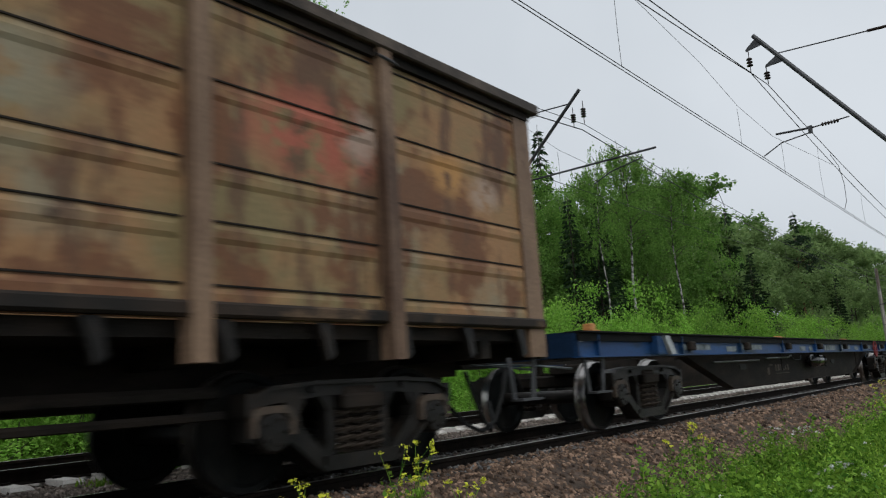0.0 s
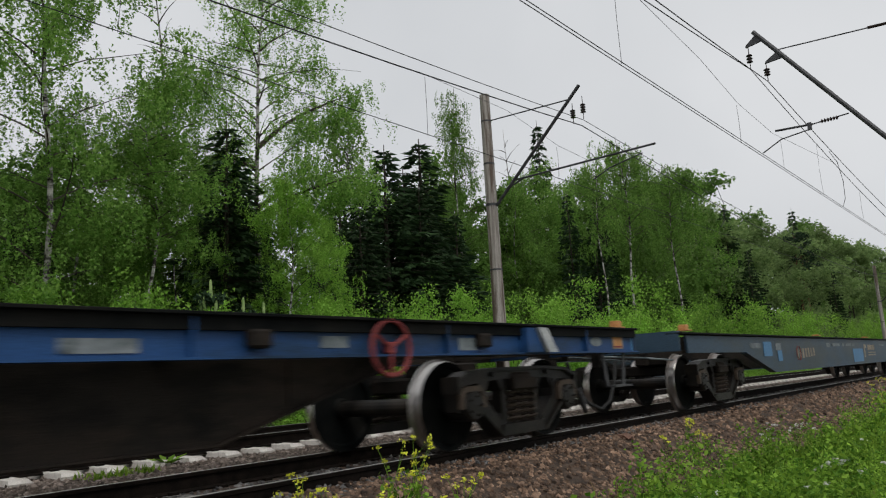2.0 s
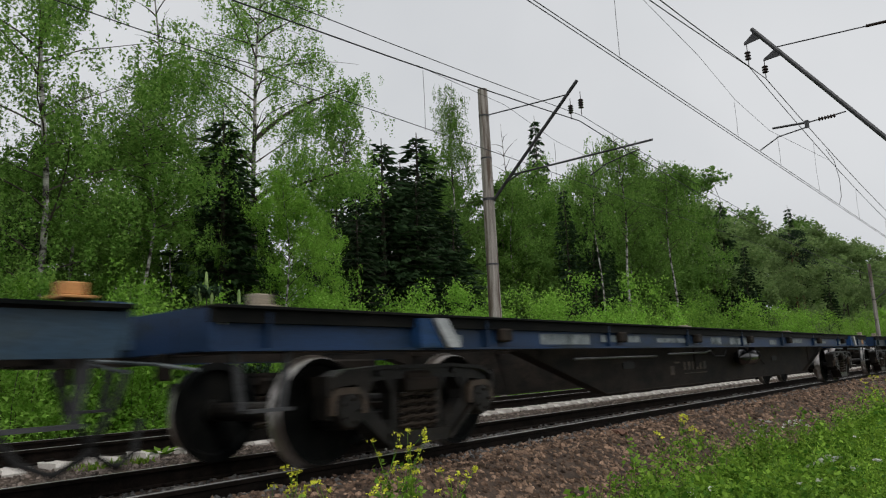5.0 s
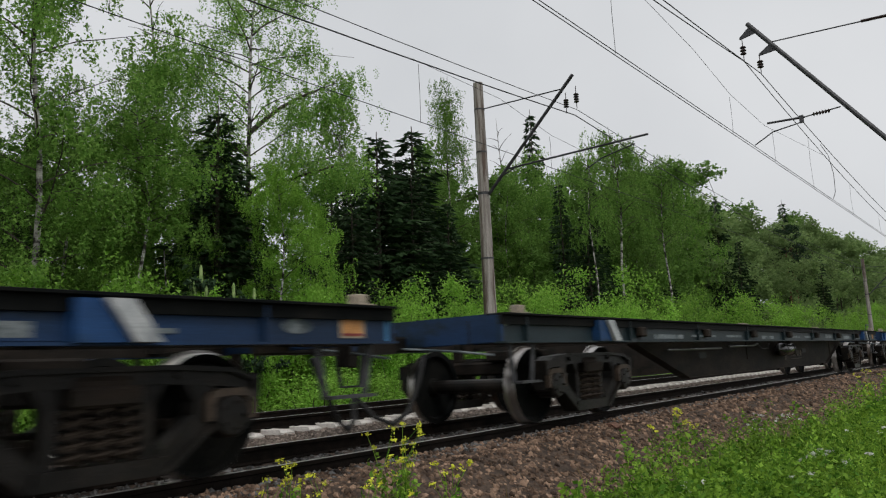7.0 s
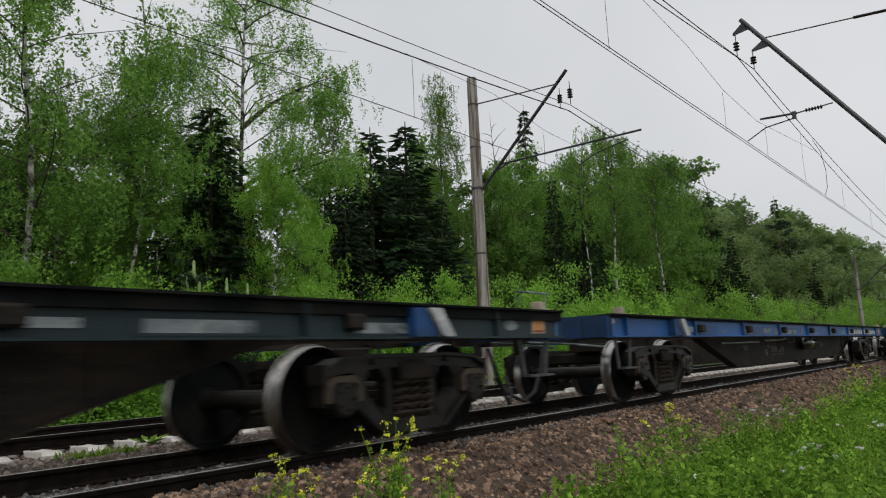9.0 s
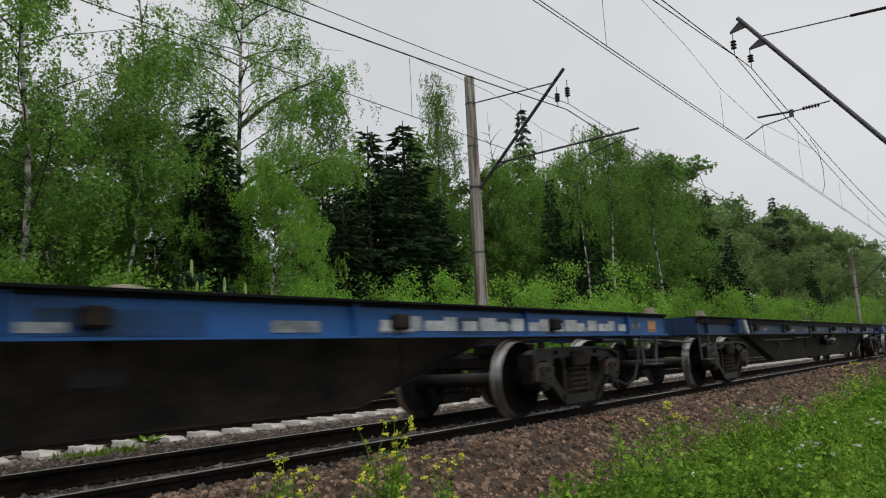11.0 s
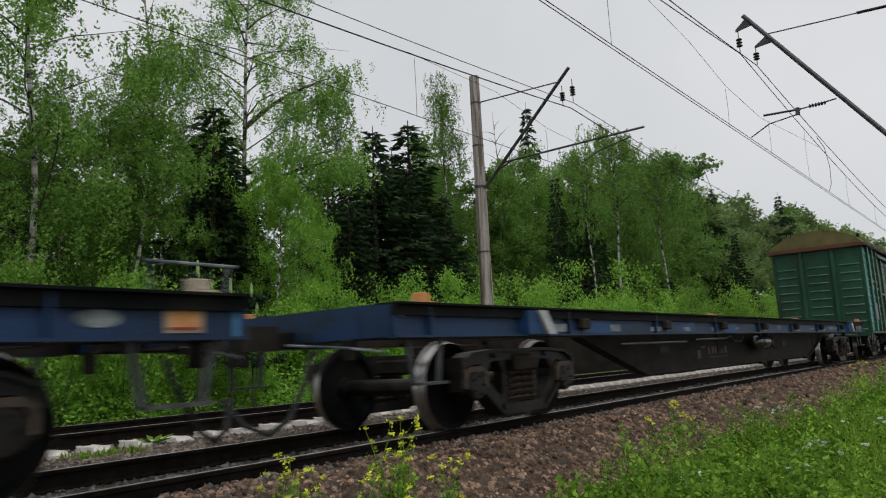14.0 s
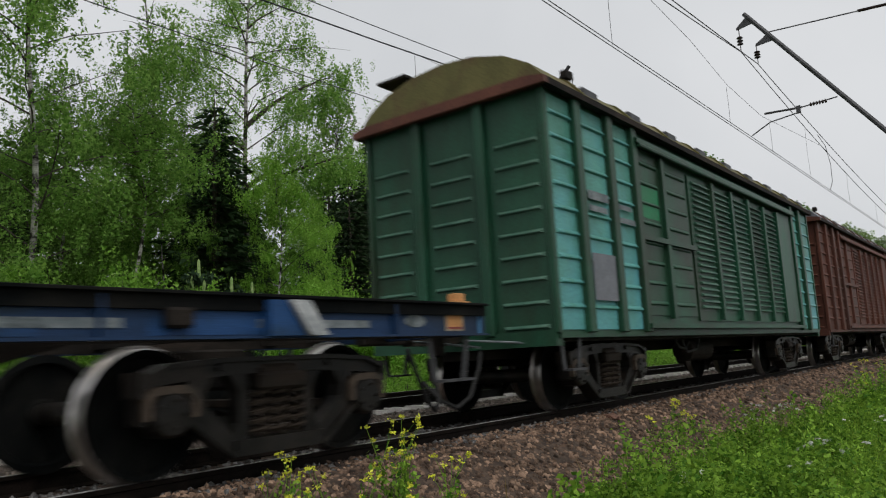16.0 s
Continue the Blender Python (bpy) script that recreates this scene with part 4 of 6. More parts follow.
def young_pine(x, y, h, shoots):
    """A young pine whose new upright shoots stand pale over the bushes."""
    t = thing("young_pine", "young pine with pale upright new shoots", "tree", "young pines beyond the tracks")
    part("trunk", Geo().tube([(0, 0, -0.1), (0.02, 0, h * 0.5), (0, 0, h - 0.4)], [0.03, 0.024, 0.014], 6), M["bark"], t)
    whorls, pts = Geo(), []
    for j in range(4):
        z = h - 0.45 - 0.5 * j
        for k in range(5):
            a, ln = k * 1.257 + j, 0.3 + 0.16 * j
            line = [Vector((0, 0, z)), Vector((math.cos(a) * ln * 0.6, math.sin(a) * ln * 0.6, z + 0.08)), Vector((math.cos(a) * ln, math.sin(a) * ln, z + 0.22))]
            whorls.tube(line, [0.012, 0.009, 0.006], 4)
            pts += [[*line[0].lerp(line[2], q)] for q in np.linspace(0.3, 1, 8) for _ in range(12)]
    tagged(part("branchwork", whorls, M["bark"], t), kind="stuff")
    part("crown", Geo().tris(tips3(np.array(pts), (0.05, 0.05, 0.05), 0.06, 0.6)), M["leaf_pine"], t)
    for k in range(shoots):
        a, r = k * 2.4, 0.0 if k == 0 else 0.20 + 0.05 * (k % 2)
        px_, py_, z0 = math.cos(a) * r, math.sin(a) * r, h - 0.42 - 0.10 * (k % 3 if k else 0)
        top = z0 + (0.62 if k == 0 else 0.30 + 0.07 * (k % 2))
        part("shoot", Geo().tube([(px_ * 0.85, py_ * 0.85, z0), (px_, py_, (z0 + top) / 2), (px_, py_, top - 0.05), (px_, py_, top)], [0.028, 0.046, 0.036, 0.008], 6), M["shoot"], t, "pale green upright shoot")
    t.location = (x, y, height(x, y))


for x, y, h, n in ((10.25, 9.5, 3.95, 5), (11.25, 9.6, 3.6, 4), (11.8, 9.5, 3.5, 4)):
    young_pine(x, y, h, n)

# ---- the train: every wagon is a thing that rolls towards -x ----
WB, R_WHEEL, SPEED = 1.93, 0.478, 11.139
TIMES = [i / 15 for i in range(241)]


def travel(t):
    return SPEED * (t - 12.0)


# wheel: rim with flange on the inner side, dished web, hub
def wheel_mesh():
    g = Geo()
    prof = [(0.0, 0.03), (-0.03, 0.11), (0.02, 0.13), (0.035, 0.40), (-0.005, 0.425), (-0.01, 0.468), (0.0, R_WHEEL - 0.004), (0.10, R_WHEEL + 0.002), (0.108, 0.503), (0.13, 0.503), (0.135, 0.43), (0.075, 0.41), (0.06, 0.13), (0.14, 0.11), (0.14, 0.03)]
    g.lathe(prof, (0, 0, 0), "y", 40, 0, [0, 0, 0, 0, 0, 1, 1, 1, 1, 0, 0, 0, 0, 0])
    return g


WHEEL = wheel_mesh().mesh("wheel", [M["flange"], M["tread"]])
g = Geo()
for p in wheel_mesh().v:
    g.v.append((p[0], -p[1], p[2]))
w0 = wheel_mesh()
g.f, g.s = [tuple(reversed(q)) for q in w0.f], w0.s
WHEEL_B = g.mesh("wheel", [M["flange"], M["tread"]])
WHEEL_DULL, WHEEL_DULL_B = wheel_mesh().mesh("wheel", [M["flange"], M["cast"]]), g.mesh("wheel", [M["flange"], M["cast"]])
AXLE = Geo().lathe([(-1.12, 0), (-1.12, 0.07), (-0.9, 0.075), (-0.7, 0.095), (0.7, 0.095), (0.9, 0.075), (1.12, 0.07), (1.12, 0)], (0, 0, 0), "y", 14).mesh("wheelset", M["cast"])


def side_frame_mesh(s):
    """Cast side frame of a three-piece bogie; s: -1 near side, 1 far side."""
    g, y0, y1 = Geo(), s * 1.00, s * 1.17
    if y0 > y1:
        y0, y1 = y1, y0
    hw = WB / 2
    top = [(-hw - 0.23, 0.62), (-hw - 0.20, 0.76), (-hw - 0.02, 0.83), (-0.5, 0.86), (0.5, 0.86), (hw + 0.02, 0.83), (hw + 0.20, 0.76), (hw + 0.23, 0.62), (hw + 0.14, 0.62), (hw + 0.1, 0.68), (hw - 0.12, 0.70), (0.42, 0.73), (-0.42, 0.73), (-hw + 0.12, 0.70), (-hw - 0.1, 0.68), (-hw - 0.14, 0.62)]
    g.prism(top, y0, y1)
    for q in (-1, 1):
        g.prism([(q * (hw + 0.23), 0.64), (q * (hw + 0.22), 0.42), (q * (hw + 0.15), 0.40), (q * (hw + 0.13), 0.64)], y0, y1)
        g.prism([(q * (hw - 0.14), 0.72), (q * (hw - 0.14), 0.44), (q * 0.42, 0.14), (q * 0.26, 0.14), (q * (hw - 0.30), 0.50), (q * (hw - 0.27), 0.72)], y0, y1)
        g.prism([(q * 0.28, 0.75), (q * 0.28, 0.24), (q * 0.37, 0.24), (q * 0.37, 0.75)], y0 + 0.02, y1 - 0.02)
    g.prism([(-0.44, 0.12), (0.44, 0.12), (0.42, 0.24), (-0.42, 0.24)], y0 - 0.03, y1 + 0.03)
    # raised rims along the outer edges, rounded window corners, rib on the column
    ya, yb = sorted((s * 0.99, s * 1.215))

    def rim(line, thick):
        for (ax, az), (bx, bz) in zip(line, line[1:]):
            d = Vector((bx - ax, bz - az)).normalized()
            nx, nz = -d.y * thick, d.x * thick
            g.prism([(ax, az), (bx, bz), (bx + nx, bz + nz), (ax + nx, az + nz)], ya, yb)

    rim([top[1], top[2], top[3], top[4], top[5], top[6]], -0.035)
    for q in (-1, 1):
        rim([(q * (hw - 0.14), 0.44), (q * 0.42, 0.14)], 0.035 * q)
        g.prism([(q * (hw - 0.27), 0.72), (q * (hw - 0.28), 0.58), (q * (hw - 0.36), 0.72)], y0 + 0.01, y1 - 0.01)
        g.prism([(q * 0.37, 0.74), (q * 0.37, 0.60), (q * 0.46, 0.74)], y0 + 0.01, y1 - 0.01)
        g.prism([(q * 0.37, 0.24), (q * 0.37, 0.36), (q * 0.44, 0.24)], y0 + 0.01, y1 - 0.01)
        g.prism([(q * (hw + 0.25), 0.78), (q * (hw + 0.25), 0.60), (q * (hw + 0.20), 0.60), (q * (hw + 0.20), 0.78)], ya, yb)
        g.lathe([(s * 1.17, 0.03), (s * 1.20, 0.03), (s * 1.20, 0)], (q * 0.55, 0, 0.79), "y", 8)
    return g.mesh("side_frame", M["cast"])


SIDE = {s: side_frame_mesh(s) for s in (-1, 1)}


def axle_box_mesh(s):
    g = Geo().lathe([(0.98 * s, 0.165), (1.20 * s, 0.165), (1.24 * s, 0.14), (1.245 * s, 0.0)], (0, 0, 0), "y", 18)
    for k in range(5):
        a = k * 1.257
        g.lathe([(1.24 * s, 0.016), (1.265 * s, 0.016), (1.265 * s, 0)], (0.10 * math.cos(a), 0, 0.10 * math.sin(a)), "y", 6)
    return g.mesh("axle_box", M["cast"])


def adapter_mesh(s):
    pts = [(-0.205, -0.03), (-0.21, 0.12), (-0.18, 0.175), (-0.12, 0.20), (0.12, 0.20), (0.18, 0.175), (0.21, 0.12), (0.205, -0.03), (0.165, -0.03), (0.165, 0.09), (0.12, 0.14), (-0.12, 0.14), (-0.165, 0.09), (-0.165, -0.03)]
    a, b = sorted((1.02 * s, 1.225 * s))
    return Geo().prism(pts, a, b).mesh("adapter", M["ochre"])


BOX = {s: axle_box_mesh(s) for s in (-1, 1)}
ADAPT = {s: adapter_mesh(s) for s in (-1, 1)}


def spring_mesh():
    g = Geo()
    pts = [(0.075 * math.cos(a * 0.9), 0.075 * math.sin(a * 0.9), 0.25 + 0.0102 * a) for a in range(35)]
    g.tube(pts, 0.017, 4)
    # lighter chord colour stands in for the light the coils catch
    return g.mesh("spring", M["chord"])


SPRING = spring_mesh()
BOLSTER = Geo().box(-0.2, 0.2, -1.2, 1.2, 0.60, 0.80, 0, 0.03).box(-0.3, 0.3, -0.35, 0.35, 0.8, 0.95, 0, 0.02).box(-0.24, 0.24, -1.25, -1.17, 0.60, 0.735, 0, 0.02).box(-0.24, 0.24, 1.17, 1.25, 0.60, 0.735, 0, 0.02).mesh("bogie", M["black"])
BRAKE = Geo().box(-0.66, -0.58, -0.95, 0.95, 0.40, 0.48, 0, 0.01).box(0.58, 0.66, -0.95, 0.95, 0.40, 0.48, 0, 0.01).tube([(-0.6, -0.3, 0.45), (0.6, -0.3, 0.35)], 0.025, 6).mesh("brake_beam", M["black"])
WHEELSETS = []


def bogie(parent, x, worn=True):
    """A two-axle bogie whose first axle stands at x of its wagon."""
    b = part("bogie", BOLSTER, None, parent, "grimy cast steel bogie")
    b.location = (x + WB / 2, 0, 0)
    part("brake_beam", BRAKE, None, b)
    for s in (-1, 1):
        part("side_frame", SIDE[s], None, b)
        for q in (-1, 1):
            part("axle_box", BOX[s], None, b).location = (q * WB / 2, 0, R_WHEEL)
            part("axle_adapter", ADAPT[s], None, b, "rust-brown adapter over the axle box").location = (q * WB / 2, 0, R_WHEEL)
        for q in (-0.18, 0.0, 0.18):
            for d in (1.02, 1.15):
                part("spring", SPRING, None, b).location = (q, s * d, 0)
    for q in (0, WB):
        ws = part("wheelset", AXLE, None, parent, "axle with two worn steel wheels")
        ws.location = (x + q, 0, R_WHEEL)
        part("wheel", WHEEL if worn else WHEEL_DULL, None, ws, "steel wheel with a shiny tread" if worn else "grimy dull steel wheel").location = (0, -0.865, 0)
        part("wheel", WHEEL_B if worn else WHEEL_DULL_B, None, ws, "steel wheel with a shiny tread" if worn else "grimy dull steel wheel").location = (0, 0.865, 0)
        WHEELSETS.append((ws, x + q))


def coupler(parent, x, s):
    """Automatic coupler head at the wagon's end; s: the way it points."""
    g = Geo().box(min(x - s * 0.4, x + s * 0.35), max(x - s * 0.4, x + s * 0.35), -0.09, 0.09, 0.95, 1.13, 0, 0.02)
    g.prism([(x + s * 0.3, 0.93), (x + s * 0.72, 0.93), (x + s * 0.72, 1.17), (x + s * 0.3, 1.17)], -0.2, 0.0)
    g.prism([(x + s * 0.3, 0.95), (x + s * 0.55, 0.98), (x + s * 0.55, 1.13), (x + s * 0.3, 1.16)], 0.0, 0.2)
    part("coupler", g, M["cast"], parent, "grimy automatic coupler")
    part("brake_hose", Geo().tube([(x, -0.35, 0.9), (x + s * 0.12, -0.37, 0.62), (x + s * 0.32, -0.36, 0.28), (x + s * 0.52, -0.3, 0.16), (x + s * 0.72, -0.2, 0.26), (x + s * 0.85, -0.05, 0.5)], 0.028, 8), M["rubber"], parent, "hanging black brake hose", True)
    part("release_lever", Geo().tube([(x + s * 0.02, -1.35, 0.86), (x + s * 0.06, -0.9, 0.92), (x + s * 0.25, -0.25, 0.98)], 0.014, 6), M["mark"], parent)


def footstep(parent, x, y, w=0.5):
    g = Geo()
    for d in (-w / 2, w / 2):
        g.prism([(x + d * 1.25 - 0.03, 1.0), (x + d * 1.25 + 0.03, 1.0), (x + d * 0.9 + 0.03, 0.55), (x + d * 0.9 - 0.03, 0.55)], y - 0.012, y + 0.012)
    g.box(x - w / 2, x + w / 2, y - 0.12, y + 0.02, 0.54, 0.565)
    part("footstep", g, M["galv"], parent, "hanging steel footstep")


def bars(parent, name, mat, places, y, label=""):
    """Faded markings: thin raised plates on a side wall; places: (x0, x1, z0, z1)."""
    for x0, x1, z0, z1 in places:
        part(name, Geo().box(x0, x1, y - 0.004, y, z0, z1), M[mat], parent, label)


def flat_wagon(first, base, paint, label, deep=False, seed=0):
    """A container flat wagon whose first axle stands at first (its x at 12 s)."""
    rnd = random.Random(seed)
    w = thing("flat_wagon", label, "wagon", "wagons of the freight train")
    WAGONS.append((w, first))
    a, b = -1.55, base + WB + 1.55
    mid = (a + b) / 2
    P = M[paint]
    # side sills: webs with flanges
    for s in (-1, 1):
        g = Geo()
        if deep:
            pts = [(a + 0.3, 1.24), (a + 0.35, 0.96), (1.6, 0.95), (3.3, 0.55), (base + WB - 5.2, 0.55), (base + WB - 2.0, 0.95), (b - 0.1, 0.95), (b, 1.24)]
            y0, y1 = sorted((s * 1.42, s * 1.46))
            g.prism(pts, y0, y1)
            y0, y1 = sorted((s * 1.38, s * 1.50))
            g.prism([(3.3, 0.53), (base + WB - 5.2, 0.53), (base + WB - 5.2, 0.55), (3.3, 0.55)], y0, y1)
            g.prism([(1.6, 0.93), (3.3, 0.53), (3.3, 0.55), (1.6, 0.95)], y0, y1)
            g.prism([(base + WB - 5.2, 0.53), (base + WB - 2.0, 0.93), (base + WB - 2.0, 0.95), (base + WB - 5.2, 0.55)], y0, y1)
        else:
            y0, y1 = sorted((s * 1.40, s * 1.43))
            g.box(a, b, y0, y1, 1.0, 1.28)
            y0, y1 = sorted((s * 1.36, s * 1.50))
            g.box(a, b, y0, y1, 0.985, 1.005)
            for k in range(26):
                x = a + 0.5 + k * (b - a - 1.0) / 25
                y2, y3 = sorted((s * 1.42, s * 1.485))
                if k % 3 == 0:
                    g.box(x - 0.012, x + 0.012, y2, y3, 1.0, 1.28)
        part("side_sill", g, P, w, "")
        y0, y1 = sorted((s * 1.25, s * 1.52))
        # shallow sills: the lower dark box stands for the flange's shadow
        part("top_flange", Geo().box(a, b, y0, y1, 1.255, 1.285, 0, 0.004) if deep else Geo().box(a, b, y0, y1, 1.29, 1.315, 0, 0.004).box(a, b, *sorted((s * 1.43, s * 1.475)), 1.265 if seed == 5 else 1.19, 1.295), M["flange"], w, "dark top flange, with painted shade strip on shallow sills")
    # end beams
    for x, q in ((a, 1), (b, -1)):
        x0, x1 = sorted((x, x + q * 0.05))
        part("end_beam", Geo().box(x0, x1, -1.46, 1.46, 0.99, 1.30, 0, 0.01).box(min(x0, x + q * 0.25), max(x1, x + q * 0.25), -1.4, 1.4, 1.29, 1.31), M["bluegreen"] if paint != "greyblue" else P, w, "painted end beam")
        coupler(w, x, -q)
        for y in (-0.84, 0.84):
            part("uncoupling_bracket", Geo().box(x0 - 0.02, x1 + 0.02, y - 0.06, y + 0.06, 0.80, 1.0, 0, 0.01), M["black"], w)
    # centre girder, fish-bellied
    g = Geo()
    lo, rise, reach = (0.62, 0.88, 6.9) if deep else (0.38, 0.985, 7.65)
    pts = [(a, 1.25), (a, max(rise, 0.95)), (mid - reach, rise), (mid - 5.5, lo), (mid + 5.5, lo), (mid + reach, rise), (b, max(rise, 0.95)), (b, 1.25)]
    for y in (-0.35, 0.35) if deep else (-1.02, 1.02):
        g = Geo()
        g.prism(pts, y - 0.012, y + 0.012)
        g.prism([(mid - 5.5, lo - 0.015), (mid + 5.5, lo - 0.015), (mid + 5.5, lo), (mid - 5.5, lo)], y - 0.09, y + 0.09)
        for d in (-1, 1):
            g.prism([(mid + d * 5.5, lo - 0.015), (mid + d * reach, rise - 0.015), (mid + d * reach, rise), (mid + d * 5.5, lo)], y - 0.09, y + 0.09)
        part("girder_web", g, M["black"], w, "black fish-bellied girder web")
    # cross beams and decking
    for k in range(12):
        x = a + 0.9 + k * (b - a - 1.8) / 11
        part("cross_beam", Geo().box(x - 0.06, x + 0.06, -1.39, 1.39, 1.02, 1.24), M["black"], w)
    if not deep:
        # brake gear hung on the girder: pipe, reservoir, oval openings, lever plates
        for s in (-1, 1):
            part("brake_pipe", Geo().tube([(mid - 6.3, s * 1.07, 0.865), (mid - 3.6, s * 1.07, 0.87)], 0.016, 6), M["pipe"], w, "thin brake pipe, its highlight put in the colour")
            part("brake_pipe", Geo().tube([(mid - 3.1, s * 1.07, 0.90), (mid - 1.4, s * 1.07, 0.91), (mid - 1.1, s * 1.07, 0.95)], 0.016, 6), M["pipe"], w, "thin brake pipe, its highlight put in the colour")
            part("brake_hanger", Geo().tube([(mid - 1.2, s * 1.06, 0.97), (mid - 0.9, s * 1.08, 0.84), (mid - 0.4, s * 1.08, 0.84), (mid - 0.2, s * 1.06, 0.95)], 0.012, 5), M["galv"], w)
            for x in (mid - 4.6, mid + 3.1):
                n, q = 16, lambda v: math.copysign(abs(v) ** 0.45, v)
                # slot not cut through: a black plate paints its shaded inside
                part("girder_opening", Geo().prism([(x + 0.20 * q(math.cos(i * 6.283 / n)), 0.75 + 0.055 * q(math.sin(i * 6.283 / n))) for i in range(n)], *sorted((s * 1.03, s * 1.045))), M["rubber"], w, "black plate painted as a slot's shaded inside")
            o = mid - 3.0 if seed % 2 else mid + 1.15
            bars(w, "faded_marking", "ochre", [(o + 0.18, o + 0.42, 0.74, 0.77), (o, o + 0.16, 0.55, 0.70)] + [(o + 0.6 + k * 0.19, o + 0.68 + k * 0.19 + 0.04 * (k % 2), 0.62, 0.76) for k in range(6)] + [(o + 0.6, o + 1.7, 0.555, 0.568)], s * 1.032, "faded lettering as plain bars")
            for x, d in ((mid - 1.9, 1), (mid + 2.3, -1), (mid + 6.2, 1)):
                part("gusset", Geo().prism([(x, 0.99), (x + d * 0.9, 0.99), (x, 0.62)], *sorted((s * 1.03, s * 1.05))), M["black"], w)
        part("air_reservoir", Geo().lathe([(mid + 0.08, 0), (mid + 0.11, 0.10), (mid + 0.20, 0.15), (mid + 1.05, 0.15), (mid + 1.14, 0.10), (mid + 1.17, 0)], (0, -1.2, 0.80), "x", 18), M["tank"], w, "dark grey air reservoir", True)
        for x in (mid + 0.3, mid + 0.95):
            part("strap", Geo().lathe([(x, 0.152), (x, 0.158), (x + 0.04, 0.158), (x + 0.04, 0.152)], (0, -1.2, 0.80), "x", 18).box(x, x + 0.04, -1.26, -1.14, 0.94, 1.0), M["black"], w)
    # container stops: slanted plates by the bogies, blocks on the deck
    for s in (-1, 1):
        if not deep:
            for x in (0.9,) if seed == 5 else (0.9, base + 0.9):
                y0, y1 = sorted((s * 1.43, s * 1.60))
                part("stop_plate", Geo().prism([(x - 0.14, 1.27), (x + 0.04, 1.27), (x + 0.24, 1.0), (x + 0.06, 1.0)], y0, y1), M["white"], w, "white-painted slanted stop plate")
                part("stop_backing", Geo().prism([(x - 0.30, 1.27), (x - 0.15, 1.27), (x + 0.05, 1.0), (x - 0.30, 1.0)], *sorted((s * 1.43, s * 1.55))), M["blue"], w)
            for k in range(7):
                x = a + 3.6 + k * (b - a - 7.2) / 6
                part("bracket", Geo().box(x - 0.10, x + 0.10, *sorted((s * 1.43, s * 1.53)), 1.06, 1.2, 0, 0.02), M["black"], w)
            pl = []
            x = a + 2.4
            while x < b - 2.6:
                ln = rnd.choice((0.3, 0.5, 0.9, 1.2))
                pl.append((x, x + ln, 1.035 + rnd.choice((0, 0.03)), 1.10 + rnd.choice((0, 0.03, 0.06))))
                x += ln + rnd.uniform(0.3, 1.6)
            bars(w, "faded_marking", "mark", pl, s * 1.434, "unreadable faded marking")
            bars(w, "painted_patch", "teal" if seed == 4 else "bluegreen" if seed in (3, 6) else "blue", [(q - 0.6, q + rnd.uniform(0.1, 0.9), 1.015, 1.185) for q in (a + 4.2, a + 7, mid - 2, mid + 3.1, b - 5, b - 3.2)], s * 1.432)
            bars(w, "plate", "orange", [(b - 0.62, b - 0.38, 1.05, 1.2)], s * 1.436, "orange plate with a pale border")
            bars(w, "plate_border", "cream", [(b - 0.65, b - 0.35, 1.035, 1.215)], s * 1.434, "pale plate border")
            bars(w, "plate_line", "red", [(b - 0.62, b - 0.38, 1.055, 1.075)], s * 1.438, "red line on the plate")
            n = 18
            part("emblem", Geo().prism([(b - 1.1 + 0.15 * math.cos(i * 6.283 / n), 1.13 + 0.06 * math.sin(i * 6.283 / n)) for i in range(n)], *sorted((s * 1.43, s * 1.436))), M["mark"], w, "faded whitish oval emblem")
            bars(w, "end_strap", "lightblue", [(b - 0.10, b - 0.03, 1.01, 1.27)], s * 1.436, "pale blue strip on the sill end")
            part("reflector", Geo().lathe([(s * 1.43, 0.035), (s * 1.442, 0.035), (s * 1.442, 0)], (a + 0.12, 0, 1.21), "y", 10), M["white"], w, "small round white reflector")
        for x in (a + 0.5, b - 0.35, mid - 3.1, mid + 3.1):
            g = Geo().box(x - 0.11, x + 0.11, *sorted((s * 1.28, s * 1.46)), 1.315, 1.335, 0, 0.005).box(x - 0.07, x + 0.07, *sorted((s * 1.30, s * 1.42)), 1.335, 1.42 if x < a + 1 or x > b - 1 else 1.352, 0, 0.008)
            part("container_lock", g, M["orange"] if seed in (1, 2, 7) else M["cream"], w, "small container lock block")
        footstep(w, b - 0.55, s * 1.38)
        if not deep:
            footstep(w, a + 0.5, s * 1.38, 0.4)
    if seed in (4, 6):
        part("release_bar", Geo().tube([(b - 0.72, -1.3, 1.54), (b + 0.02, -1.3, 1.54)], 0.013, 6).tube([(b - 0.68, -1.3, 1.54), (b - 0.66, -1.28, 1.31)], 0.008, 5).tube([(b - 0.04, -1.3, 1.54), (b - 0.06, -1.28, 1.31)], 0.008, 5), M["mark"], w, "thin pale bar above the deck end")
    if seed == 1:
        cx, cy, cz = 17.38, -1.50, 1.06
        ring = [(cx + 0.24 * math.cos(k * 0.2618), cy, cz + 0.24 * math.sin(k * 0.2618)) for k in range(25)]
        hw = part("hand_brake_wheel", Geo().tube(ring, 0.022, 6), M["red"], w, "faded red hand brake wheel")
        for k in range(3):
            part("spoke", Geo().tube([(cx, cy, cz), (cx + 0.24 * math.cos(0.5 + k * 2.094), cy, cz + 0.24 * math.sin(0.5 + k * 2.094))], 0.018, 5), M["red"], hw)
        part("hub", Geo().box(cx - 0.05, cx + 0.05, cy - 0.01, -1.43, cz - 0.05, cz + 0.05, 0, 0.01), M["red"], hw)
